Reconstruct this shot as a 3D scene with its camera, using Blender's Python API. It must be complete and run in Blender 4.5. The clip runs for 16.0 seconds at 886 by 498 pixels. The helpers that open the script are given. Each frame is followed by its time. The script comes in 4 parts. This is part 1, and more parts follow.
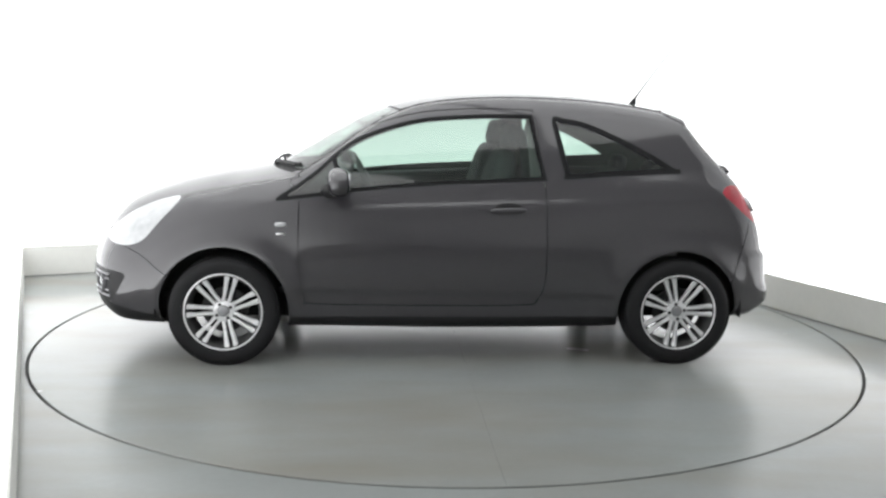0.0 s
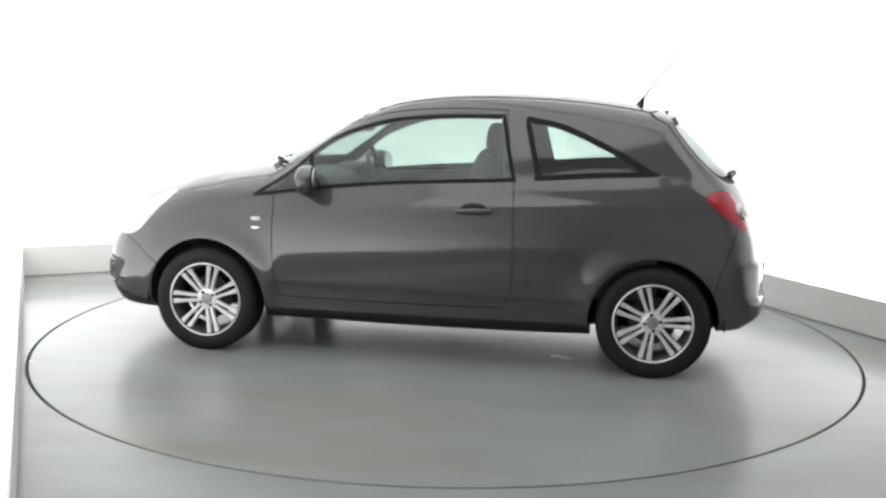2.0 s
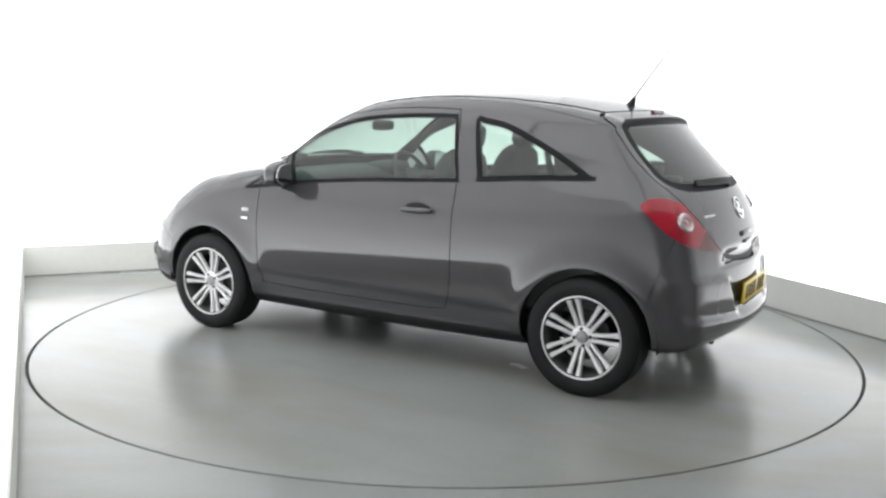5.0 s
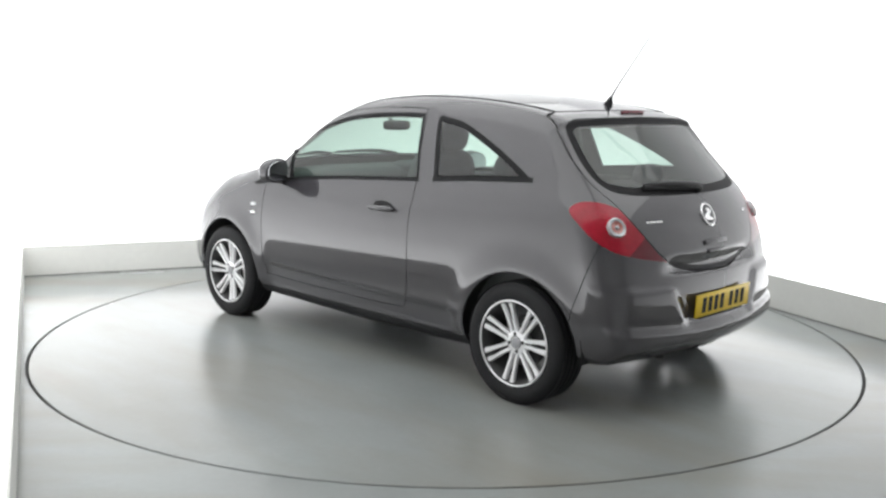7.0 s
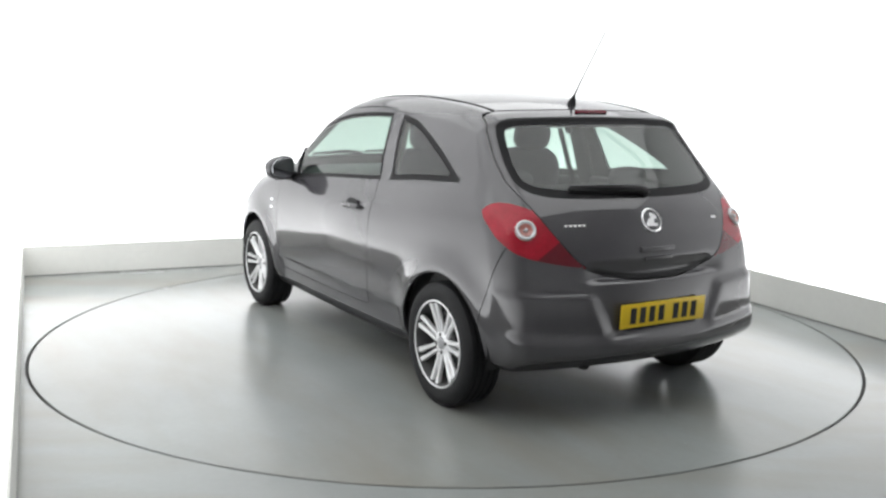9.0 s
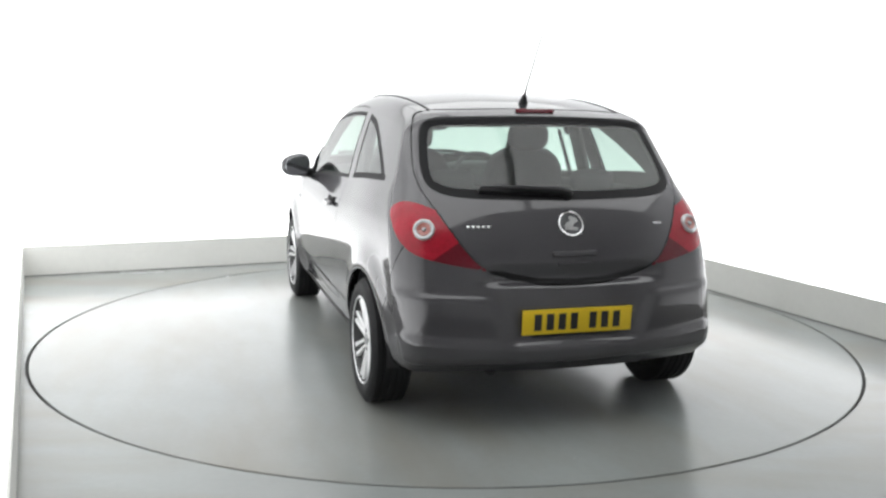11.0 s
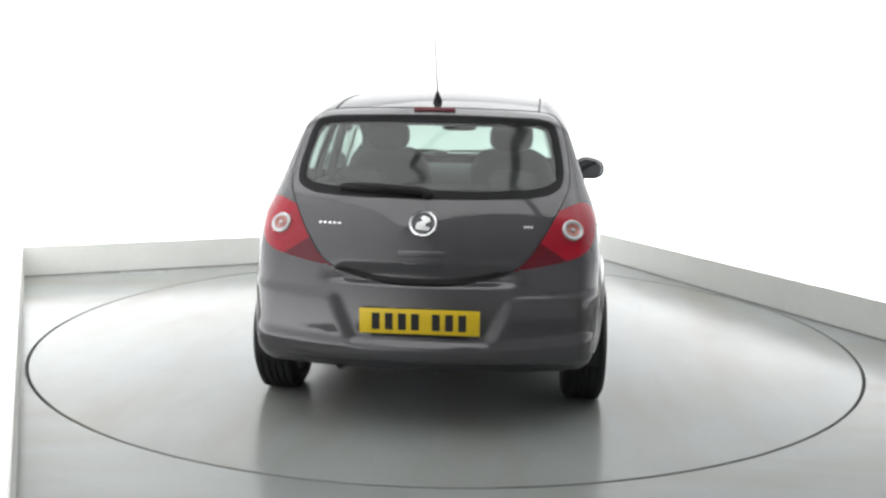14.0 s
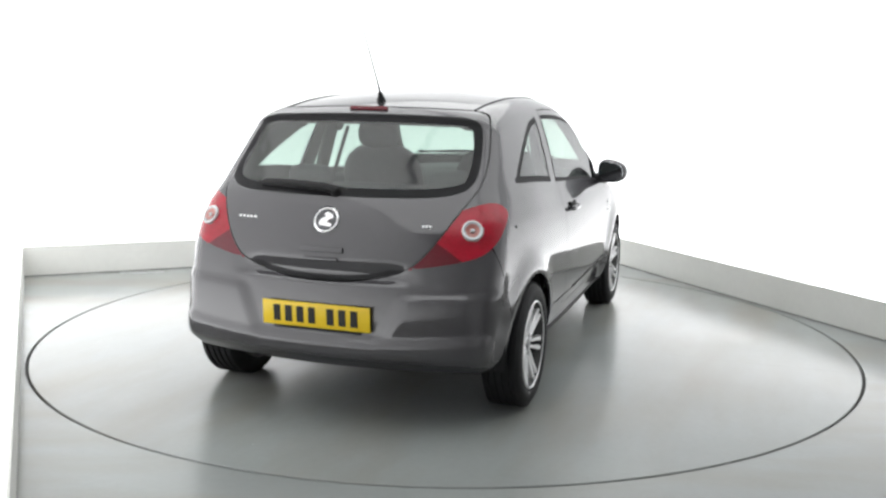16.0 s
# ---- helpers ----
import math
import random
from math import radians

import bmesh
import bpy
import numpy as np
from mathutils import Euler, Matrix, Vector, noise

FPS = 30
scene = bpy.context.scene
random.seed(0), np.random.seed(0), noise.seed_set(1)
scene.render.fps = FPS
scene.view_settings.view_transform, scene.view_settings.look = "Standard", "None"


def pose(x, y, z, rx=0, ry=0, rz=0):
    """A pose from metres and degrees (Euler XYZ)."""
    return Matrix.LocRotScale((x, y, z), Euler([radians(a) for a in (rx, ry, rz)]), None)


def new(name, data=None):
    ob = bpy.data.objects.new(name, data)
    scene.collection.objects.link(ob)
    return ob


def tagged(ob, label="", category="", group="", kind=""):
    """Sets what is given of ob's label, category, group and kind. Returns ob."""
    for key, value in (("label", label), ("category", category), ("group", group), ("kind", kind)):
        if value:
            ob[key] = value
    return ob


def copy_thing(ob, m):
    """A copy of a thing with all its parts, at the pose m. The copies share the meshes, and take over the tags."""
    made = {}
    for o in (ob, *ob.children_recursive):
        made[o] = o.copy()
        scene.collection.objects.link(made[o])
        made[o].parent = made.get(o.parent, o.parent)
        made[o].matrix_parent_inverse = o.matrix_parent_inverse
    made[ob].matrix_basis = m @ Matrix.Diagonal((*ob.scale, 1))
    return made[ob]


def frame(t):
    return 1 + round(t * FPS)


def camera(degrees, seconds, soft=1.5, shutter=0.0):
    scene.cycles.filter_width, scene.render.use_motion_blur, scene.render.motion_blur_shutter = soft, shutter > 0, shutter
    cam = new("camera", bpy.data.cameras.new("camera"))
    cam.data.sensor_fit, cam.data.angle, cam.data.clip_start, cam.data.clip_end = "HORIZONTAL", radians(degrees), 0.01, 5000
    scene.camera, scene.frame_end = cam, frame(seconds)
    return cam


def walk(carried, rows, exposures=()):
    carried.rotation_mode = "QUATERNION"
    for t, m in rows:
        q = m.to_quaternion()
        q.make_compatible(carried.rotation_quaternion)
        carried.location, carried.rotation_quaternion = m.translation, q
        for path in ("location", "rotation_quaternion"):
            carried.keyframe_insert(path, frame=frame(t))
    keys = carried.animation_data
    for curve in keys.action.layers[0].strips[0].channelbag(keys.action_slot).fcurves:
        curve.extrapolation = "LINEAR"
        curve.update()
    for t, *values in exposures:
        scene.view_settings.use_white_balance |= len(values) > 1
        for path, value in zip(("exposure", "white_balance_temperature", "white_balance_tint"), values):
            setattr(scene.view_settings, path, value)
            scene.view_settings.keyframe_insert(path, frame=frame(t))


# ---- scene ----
cam = camera(51.32, 16.0, soft=2.55)
EYE = pose(0.0, -5.755, 1.4438, 90 - 9.085, 0, 0.2435) @ pose(0, 0, 0, 0, 0, 0.9876)
walk(cam, [(0.0, EYE), (16.0, EYE)], exposures=[(0.0, 0.0), (16.0, 0.0)])

# ------------------------------------------------------------------ light
world = bpy.data.worlds.new("studio_world")
world.use_nodes = True
world.node_tree.nodes["Background"].inputs[0].default_value = (0.6, 0.62, 0.62, 1)
world.node_tree.nodes["Background"].inputs[1].default_value = 0.05
scene.world = world

ROOM = 24.2            # turn of the studio about the turntable's centre, degrees
KH, KT = 0.243, 0.012    # upstand at the foot of the walls
RX0, RX1 = -2.478 - KT, 2.50 + KT  # side walls, across
RY0, RY1 = -6.6, 2.745 + KT        # open end and back wall, along
CEIL = 2.95


def room(x, y, z=0.0):
    c, s = math.cos(radians(ROOM)), math.sin(radians(ROOM))
    return Vector((x * c - y * s, x * s + y * c, z))


def ceiling_lamp(x, y, sx, sy, watts):
    d = bpy.data.lights.new("softbox_light", "AREA")
    d.shape, d.size, d.size_y, d.energy = "RECTANGLE", sx, sy, watts
    d.color = (0.985, 1.0, 1.0)
    o = new("softbox_light", d)
    o.matrix_world = Matrix.Translation(room(x, y, CEIL - 0.07)) @ pose(0, 0, 0, 0, 0, ROOM)
    return o


for lx in (-1.25, 1.25):
    for ly, w in ((1.55, 1.0), (-0.35, 1.0), (-2.25, 0.95)):
        ceiling_lamp(lx, ly, 2.4, 1.85, 20 * w)


# -------------------------------------------------------------- materials
def mat(name, color, rough=0.5, metal=0.0, coat=0.0, grain=0.0, grain_scale=40.0, bump=0.0, bump_scale=200.0, spec=0.5,
        blotch=0.0, blotch_scale=2.0, emit=0.0, rough_var=0.0):
    m = bpy.data.materials.new(name)
    m.use_nodes = True
    nt = m.node_tree
    b = nt.nodes["Principled BSDF"]
    b.inputs["Base Color"].default_value = (*color, 1)
    b.inputs["Roughness"].default_value = rough
    b.inputs["Metallic"].default_value = metal
    b.inputs["Coat Weight"].default_value = coat
    b.inputs["Coat Roughness"].default_value = 0.04
    b.inputs["Specular IOR Level"].default_value = spec
    if emit:
        b.inputs["Emission Color"].default_value = (*color, 1)
        b.inputs["Emission Strength"].default_value = emit
    tc = nt.nodes.new("ShaderNodeTexCoord")
    last = None
    for amount, scale, detail in ((grain, grain_scale, 4), (blotch, blotch_scale, 3)):
        if amount:
            n = nt.nodes.new("ShaderNodeTexNoise")
            n.inputs["Scale"].default_value, n.inputs["Detail"].default_value = scale, detail
            nt.links.new(tc.outputs["Object"], n.inputs["Vector"])
            r = nt.nodes.new("ShaderNodeMapRange")
            r.inputs["From Min"].default_value, r.inputs["From Max"].default_value = 0.15, 0.85
            r.inputs["To Min"].default_value, r.inputs["To Max"].default_value = 1 - amount, 1 + amount
            nt.links.new(n.outputs["Fac"], r.inputs["Value"])
            mx = nt.nodes.new("ShaderNodeVectorMath")
            mx.operation = "SCALE"
            if last is None:
                mx.inputs[0].default_value = color
            else:
                nt.links.new(last, mx.inputs[0])
            nt.links.new(r.outputs["Result"], mx.inputs["Scale"])
            last = mx.outputs[0]
            if rough_var and amount == blotch:
                r2 = nt.nodes.new("ShaderNodeMapRange")
                r2.inputs["From Min"].default_value, r2.inputs["From Max"].default_value = 0.15, 0.85
                r2.inputs["To Min"].default_value, r2.inputs["To Max"].default_value = rough - rough_var, rough + rough_var
                nt.links.new(n.outputs["Fac"], r2.inputs["Value"])
                nt.links.new(r2.outputs["Result"], b.inputs["Roughness"])
    if last is not None:
        nt.links.new(last, b.inputs["Base Color"])
    if bump:
        n = nt.nodes.new("ShaderNodeTexNoise")
        n.inputs["Scale"].default_value, n.inputs["Detail"].default_value = bump_scale, 5
        nt.links.new(tc.outputs["Object"], n.inputs["Vector"])
        bp = nt.nodes.new("ShaderNodeBump")
        bp.inputs["Strength"].default_value, bp.inputs["Distance"].default_value = bump, 0.004
        nt.links.new(n.outputs["Fac"], bp.inputs["Height"])
        nt.links.new(bp.outputs["Normal"], b.inputs["Normal"])
    return m


def glass_mat(name, tint, rough=0.0, mix=0.9):
    """Thin sheet glass: clear transmission with a tint and a mirror gloss on top."""
    m = bpy.data.materials.new(name)
    m.use_nodes = True
    nt = m.node_tree
    out = nt.nodes["Material Output"]
    nt.nodes.remove(nt.nodes["Principled BSDF"])
    tr = nt.nodes.new("ShaderNodeBsdfTransparent")
    tr.inputs[0].default_value = (*tint, 1)
    gl = nt.nodes.new("ShaderNodeBsdfGlossy")
    gl.inputs["Roughness"].default_value = 0.02
    lw = nt.nodes.new("ShaderNodeLayerWeight")
    lw.inputs["Blend"].default_value = 0.5
    pw = nt.nodes.new("ShaderNodeMath")
    pw.operation, pw.inputs[1].default_value = "POWER", 5.0
    fr = nt.nodes.new("ShaderNodeMath")
    fr.operation, fr.inputs[1].default_value, fr.inputs[2].default_value = "MULTIPLY_ADD", 0.92, 0.08
    nt.links.new(lw.outputs["Facing"], pw.inputs[0])
    nt.links.new(pw.outputs[0], fr.inputs[0])
    mx = nt.nodes.new("ShaderNodeMixShader")
    nt.links.new(fr.outputs[0], mx.inputs[0])
    nt.links.new(tr.outputs[0], mx.inputs[1])
    nt.links.new(gl.outputs[0], mx.inputs[2])
    nt.links.new(mx.outputs[0], out.inputs[0])
    return m


M_WALL = mat("glowing_white_wall", (0.86, 0.86, 0.86), 0.75, grain=0.01, grain_scale=3, bump=0.05, bump_scale=60)


def glowing(m, low, high, fall):
    """Glow added to a white wall as if lit from behind; falls off with height."""
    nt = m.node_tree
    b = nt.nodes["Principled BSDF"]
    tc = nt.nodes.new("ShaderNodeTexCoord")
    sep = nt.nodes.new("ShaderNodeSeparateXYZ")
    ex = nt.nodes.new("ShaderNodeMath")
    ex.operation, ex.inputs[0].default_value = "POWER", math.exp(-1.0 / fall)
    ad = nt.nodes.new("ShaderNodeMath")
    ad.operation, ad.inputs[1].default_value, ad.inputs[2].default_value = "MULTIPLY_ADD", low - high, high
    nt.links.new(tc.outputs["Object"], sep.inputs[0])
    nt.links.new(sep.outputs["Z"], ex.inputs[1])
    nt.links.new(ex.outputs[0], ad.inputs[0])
    # the glow is also faded slowly towards the open end of the booth
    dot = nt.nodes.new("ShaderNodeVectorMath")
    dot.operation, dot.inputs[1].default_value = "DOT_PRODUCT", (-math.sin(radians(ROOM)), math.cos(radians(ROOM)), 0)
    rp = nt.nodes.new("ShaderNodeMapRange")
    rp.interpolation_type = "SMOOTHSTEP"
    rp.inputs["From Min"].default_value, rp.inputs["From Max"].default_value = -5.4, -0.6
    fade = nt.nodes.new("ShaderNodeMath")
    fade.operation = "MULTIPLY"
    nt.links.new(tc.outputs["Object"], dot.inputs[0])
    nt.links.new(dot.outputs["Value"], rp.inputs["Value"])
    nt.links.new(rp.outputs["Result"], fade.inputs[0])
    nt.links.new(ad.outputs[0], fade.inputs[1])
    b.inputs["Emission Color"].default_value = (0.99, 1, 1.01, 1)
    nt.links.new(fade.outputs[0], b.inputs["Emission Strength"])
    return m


M_WALL = glowing(M_WALL, 4.6, 0.45, 0.52)
# Dimmer copy for the right wall: greyer base colour and weaker upper glow.
M_WALL_DIM = glowing(mat("dimmed_white_wall", (0.80, 0.80, 0.81), 0.75, grain=0.01, grain_scale=3, bump=0.05, bump_scale=60), 4.6, 0.21, 0.52)
M_KERB = mat("worn_white_kerb_paint", (0.68, 0.68, 0.65), 0.6, grain=0.03, grain_scale=25, blotch=0.07, blotch_scale=1.7, bump=0.1, bump_scale=80)
M_END_WALL = mat("unseen_end_wall_paint", (0.85, 0.85, 0.855), 0.8, grain=0.1, grain_scale=6)
M_CEIL = mat("white_ceiling_paint", (0.8, 0.8, 0.8), 0.8, grain=0.02, grain_scale=4)
M_FLOOR = mat("grey_epoxy_floor", (0.235, 0.250, 0.245), 0.22, grain=0.03, grain_scale=30, blotch=0.13, blotch_scale=0.9,
              bump=0.02, bump_scale=25, rough_var=0.07, spec=0.32)
M_DISC = mat("grey_epoxy_turntable", (0.235, 0.250, 0.245), 0.22, grain=0.03, grain_scale=30, blotch=0.13, blotch_scale=1.1,
             bump=0.02, bump_scale=25, rough_var=0.07, spec=0.32)


def stain(m, warm, amount, scale):
    """Mix a warmer tone into a floor in large soft patches and drawn-out streaks."""
    nt = m.node_tree
    b = nt.nodes["Principled BSDF"]
    base = b.inputs["Base Color"].links[0].from_socket
    tc = nt.nodes.new("ShaderNodeTexCoord")
    mp = nt.nodes.new("ShaderNodeMapping")
    mp.inputs["Scale"].default_value = (0.5, 1.6, 1.0)
    mp.inputs["Rotation"].default_value = (0, 0, 0.5)
    n = nt.nodes.new("ShaderNodeTexNoise")
    n.inputs["Scale"].default_value, n.inputs["Detail"].default_value = scale, 6
    r = nt.nodes.new("ShaderNodeMapRange")
    r.inputs["From Min"].default_value, r.inputs["From Max"].default_value = 0.42, 0.72
    r.inputs["To Min"].default_value, r.inputs["To Max"].default_value = 0.0, amount
    mx = nt.nodes.new("ShaderNodeMix")
    mx.data_type = "RGBA"
    mx.inputs[7].default_value = (*warm, 1)
    nt.links.new(tc.outputs["Object"], mp.inputs[0])
    nt.links.new(mp.outputs[0], n.inputs["Vector"])
    nt.links.new(n.outputs["Fac"], r.inputs["Value"])
    nt.links.new(r.outputs["Result"], mx.inputs[0])
    nt.links.new(base, mx.inputs[6])
    nt.links.new(mx.outputs[2], b.inputs["Base Color"])
    # smears and foot-worn patches dull the gloss
    w = nt.nodes.new("ShaderNodeTexNoise")
    w.inputs["Scale"].default_value, w.inputs["Detail"].default_value, w.inputs["Distortion"].default_value = 3.4, 5, 0.3
    wr = nt.nodes.new("ShaderNodeMapRange")
    wr.inputs["From Min"].default_value, wr.inputs["From Max"].default_value = 0.45, 0.75
    wr.inputs["To Min"].default_value, wr.inputs["To Max"].default_value = 0.0, 0.035
    ad = nt.nodes.new("ShaderNodeMath")
    ad.operation = "ADD"
    nt.links.new(mp.outputs[0], w.inputs["Vector"])
    nt.links.new(w.outputs["Fac"], wr.inputs["Value"])
    nt.links.new(b.inputs["Roughness"].links[0].from_socket, ad.inputs[0])
    nt.links.new(wr.outputs["Result"], ad.inputs[1])
    nt.links.new(ad.outputs[0], b.inputs["Roughness"])


stain(M_FLOOR, (0.20, 0.185, 0.15), 0.7, 1.3)
stain(M_DISC, (0.19, 0.175, 0.14), 0.7, 1.1)
M_SEALANT = mat("grimy_sealant", (0.16, 0.16, 0.15), 0.7, grain=0.3, grain_scale=9, blotch=0.4, blotch_scale=1.5)
M_GAP = mat("dark_joint", (0.02, 0.02, 0.02), 0.8)
M_PAINT = mat("dark_grey_metallic_paint", (0.044, 0.042, 0.047), 0.46, metal=0.25, coat=0.85, spec=0.0, grain=0.05, grain_scale=900)
M_PAINT.node_tree.nodes["Principled BSDF"].inputs["Coat IOR"].default_value = 1.85
M_PAINT.node_tree.nodes["Principled BSDF"].inputs["Coat Roughness"].default_value = 0.075
M_BLACK = mat("black_plastic_trim", (0.010, 0.010, 0.011), 0.5, spec=0.25, grain=0.1, grain_scale=300)
M_SEAL = mat("black_window_seal", (0.010, 0.010, 0.011), 0.6, spec=0.15)
M_INNER = mat("black_inner_shell", (0.015, 0.015, 0.016), 0.85)
M_RUBBER = mat("black_tyre_rubber", (0.010, 0.010, 0.011), 0.7, spec=0.3, grain=0.15, grain_scale=60, bump=0.2, bump_scale=300)
M_ALLOY = mat("silver_alloy", (0.78, 0.78, 0.79), 0.28, metal=0.45, coat=0.4, grain=0.04, grain_scale=50)
# Barrel colour darkened to paint in the shade behind the spokes.
M_BARREL = mat("shade_darkened_wheel_barrel", (0.05, 0.05, 0.05), 0.6, metal=0.2, grain=0.2, grain_scale=20)
M_CHROME = mat("chrome", (0.8, 0.8, 0.8), 0.12, metal=1.0)
M_DARKMETAL = mat("dark_brake_metal", (0.045, 0.045, 0.045), 0.6, metal=0.5, grain=0.2, grain_scale=40)
M_RED = mat("red_lamp_lens", (0.30, 0.003, 0.016), 0.18, coat=0.4, spec=0.3, grain=0.2, grain_scale=90, blotch=0.3, blotch_scale=9, bump=0.15, bump_scale=70)
M_RED.node_tree.nodes["Principled BSDF"].inputs["Coat Roughness"].default_value = 0.12
M_DEEPRED = mat("dark_red_lamp_lens", (0.10, 0.004, 0.011), 0.2, coat=0.4, spec=0.3, grain=0.15, grain_scale=120)
M_LENS = mat("clear_lamp_lens", (0.46, 0.47, 0.48), 0.2, metal=0.35, coat=0.8, blotch=0.25, blotch_scale=14)
M_AMBER = mat("frosted_lamp_bowl", (0.36, 0.13, 0.11), 0.25, coat=0.7)
M_BADGE = mat("grey_badge_field", (0.09, 0.09, 0.095), 0.5, metal=0.2)
M_HUB = mat("grey_hub_metal", (0.30, 0.30, 0.31), 0.4, metal=0.4)
M_YELLOW = mat("yellow_number_plate", (0.72, 0.50, 0.015), 0.35, grain=0.03, grain_scale=50)
M_FABRIC = mat("dark_seat_fabric", (0.10, 0.103, 0.106), 0.9, grain=0.25, grain_scale=30)
M_DASH = mat("grey_dash_plastic", (0.11, 0.113, 0.115), 0.7, grain=0.1, grain_scale=200)
M_BELT = mat("dark_woven_belt", (0.06, 0.06, 0.062), 0.85, grain=0.2, grain_scale=250)
M_LINER = mat("light_grey_headlining", (0.19, 0.195, 0.19), 0.9, grain=0.05, grain_scale=90)
M_GLASS = glass_mat("green_tinted_glass", (0.56, 0.66, 0.61))
M_GLASS_DARK = glass_mat("dark_corner_glass", (0.22, 0.24, 0.23))
M_GLASS_REAR = glass_mat("tinted_rear_glass", (0.60, 0.69, 0.65))


# ---------------------------------------------------------------- helpers
def mesh_from(name, bm, material, smooth=True, angle=40):
    me = bpy.data.meshes.new(name)
    bmesh.ops.recalc_face_normals(bm, faces=bm.faces[:])
    for f in bm.faces:
        f.smooth = smooth
    for e in bm.edges:
        e.smooth = e.is_boundary or len(e.link_faces) != 2 or e.calc_face_angle(0) < radians(angle)
    bm.to_mesh(me)
    bm.free()
    me.materials.append(material)
    return me


def part(name, bm, material, parent=None, label="", m=None):
    ob = new(name, mesh_from(name, bm, material))
    if parent is not None:
        ob.parent = parent
    if m is not None:
        ob.matrix_local = m
    return tagged(ob, label)


def add_box(bm, size, m=Matrix(), bevel=0.0, segments=2):
    r = bmesh.ops.create_cube(bm, size=1.0, matrix=Matrix.Diagonal((*size, 1)))
    vs = r["verts"]
    if bevel:
        es = list({e for v in vs for e in v.link_edges})
        r = bmesh.ops.bevel(bm, geom=es, offset=bevel, segments=segments, affect="EDGES", profile=0.5)
        vs = list({v for f in r["faces"] for v in f.verts} | {v for v in vs if v.is_valid})
    bmesh.ops.transform(bm, matrix=m, verts=vs)
    return vs


def box(size, m=Matrix(), bevel=0.0, segments=2):
    bm = bmesh.new()
    add_box(bm, size, m, bevel, segments)
    return bm


def add_lathe(bm, profile, n, m=Matrix(), closed=False):
    """Turn a profile of (radius, height) about the z axis."""
    rings = []
    for r, h in profile:
        if r < 1e-6:
            rings.append([bm.verts.new(m @ Vector((0, 0, h)))])
        else:
            rings.append([bm.verts.new(m @ Vector((r * math.cos(2 * math.pi * i / n), r * math.sin(2 * math.pi * i / n), h))) for i in range(n)])
    pairs = list(zip(rings, rings[1:])) + ([(rings[-1], rings[0])] if closed else [])
    for a, b in pairs:
        for i in range(n):
            j = (i + 1) % n
            q = [a[i % len(a)], a[j % len(a)], b[j % len(b)], b[i % len(b)]]
            q = [v for k, v in enumerate(q) if v not in q[:k]]
            if len(q) > 2:
                bm.faces.new(q)
    return bm


def lathe(profile, n, m=Matrix(), closed=False):
    return add_lathe(bmesh.new(), profile, n, m, closed)


def add_prism(bm, outline, z0, z1, m=Matrix(), taper=1.0):
    """Extrude a 2D outline from z0 to z1; the far end is scaled by taper."""
    cx = sum(p[0] for p in outline) / len(outline)
    cy = sum(p[1] for p in outline) / len(outline)
    a = [bm.verts.new(m @ Vector((x, y, z0))) for x, y in outline]
    b = [bm.verts.new(m @ Vector((cx + (x - cx) * taper, cy + (y - cy) * taper, z1))) for x, y in outline]
    n = len(a)
    bm.faces.new(a[::-1])
    bm.faces.new(b)
    for i in range(n):
        bm.faces.new((a[i], a[(i + 1) % n], b[(i + 1) % n], b[i]))
    return bm


def tube(points, radii, n=10, cap=True):
    """A round tube through points."""
    bm = bmesh.new()
    rings = []
    pts = [Vector(p) for p in points]
    for i, p in enumerate(pts):
        d = (pts[min(i + 1, len(pts) - 1)] - pts[max(i - 1, 0)]).normalized()
        u = d.orthogonal().normalized() if i == 0 else (u - d * u.dot(d)).normalized()
        w = d.cross(u)
        r = radii[i] if hasattr(radii, "__len__") else radii
        rings.append([bm.verts.new(p + (u * math.cos(2 * math.pi * k / n) + w * math.sin(2 * math.pi * k / n)) * r) for k in range(n)])
    for a, b in zip(rings, rings[1:]):
        for k in range(n):
            bm.faces.new((a[k], a[(k + 1) % n], b[(k + 1) % n], b[k]))
    if cap:
        bm.faces.new(rings[0][::-1])
        bm.faces.new(rings[-1])
    return bm


def spline(points, per=6, closed=True):
    """A smooth curve through points (Catmull-Rom)."""
    P = np.array(points, float)
    n = len(P)
    out = []
    for i in range(n if closed else n - 1):
        a, b, c, d = (P[(i + k) % n] if closed else P[min(max(i + k, 0), n - 1)] for k in (-1, 0, 1, 2))
        for k in range(per):
            t = k / per
            out.append(0.5 * (2 * b + (c - a) * t + (2 * a - 5 * b + 4 * c - d) * t * t + (3 * b - a - 3 * c + d) * t ** 3))
    if not closed:
        out.append(P[-1])
    return np.array(out)


def inside(poly, px, py):
    """Signed distance of points to a closed polygon, positive inside."""
    x, y = np.asarray(px, float).ravel(), np.asarray(py, float).ravel()
    best, odd = np.full(x.shape, 1e9), np.zeros(x.shape, bool)
    for (x0, y0), (x1, y1) in zip(poly, np.roll(poly, -1, 0)):
        dx, dy = x1 - x0, y1 - y0
        k = np.clip(((x - x0) * dx + (y - y0) * dy) / (dx * dx + dy * dy + 1e-12), 0, 1)
        best = np.minimum(best, (x - x0 - k * dx) ** 2 + (y - y0 - k * dy) ** 2)
        if y0 != y1:
            odd ^= ((y0 > y) != (y1 > y)) & (x < (x1 - x0) * (y - y0) / (y1 - y0) + x0)
    return np.where(odd, 1, -1) * np.sqrt(best).reshape(x.shape)


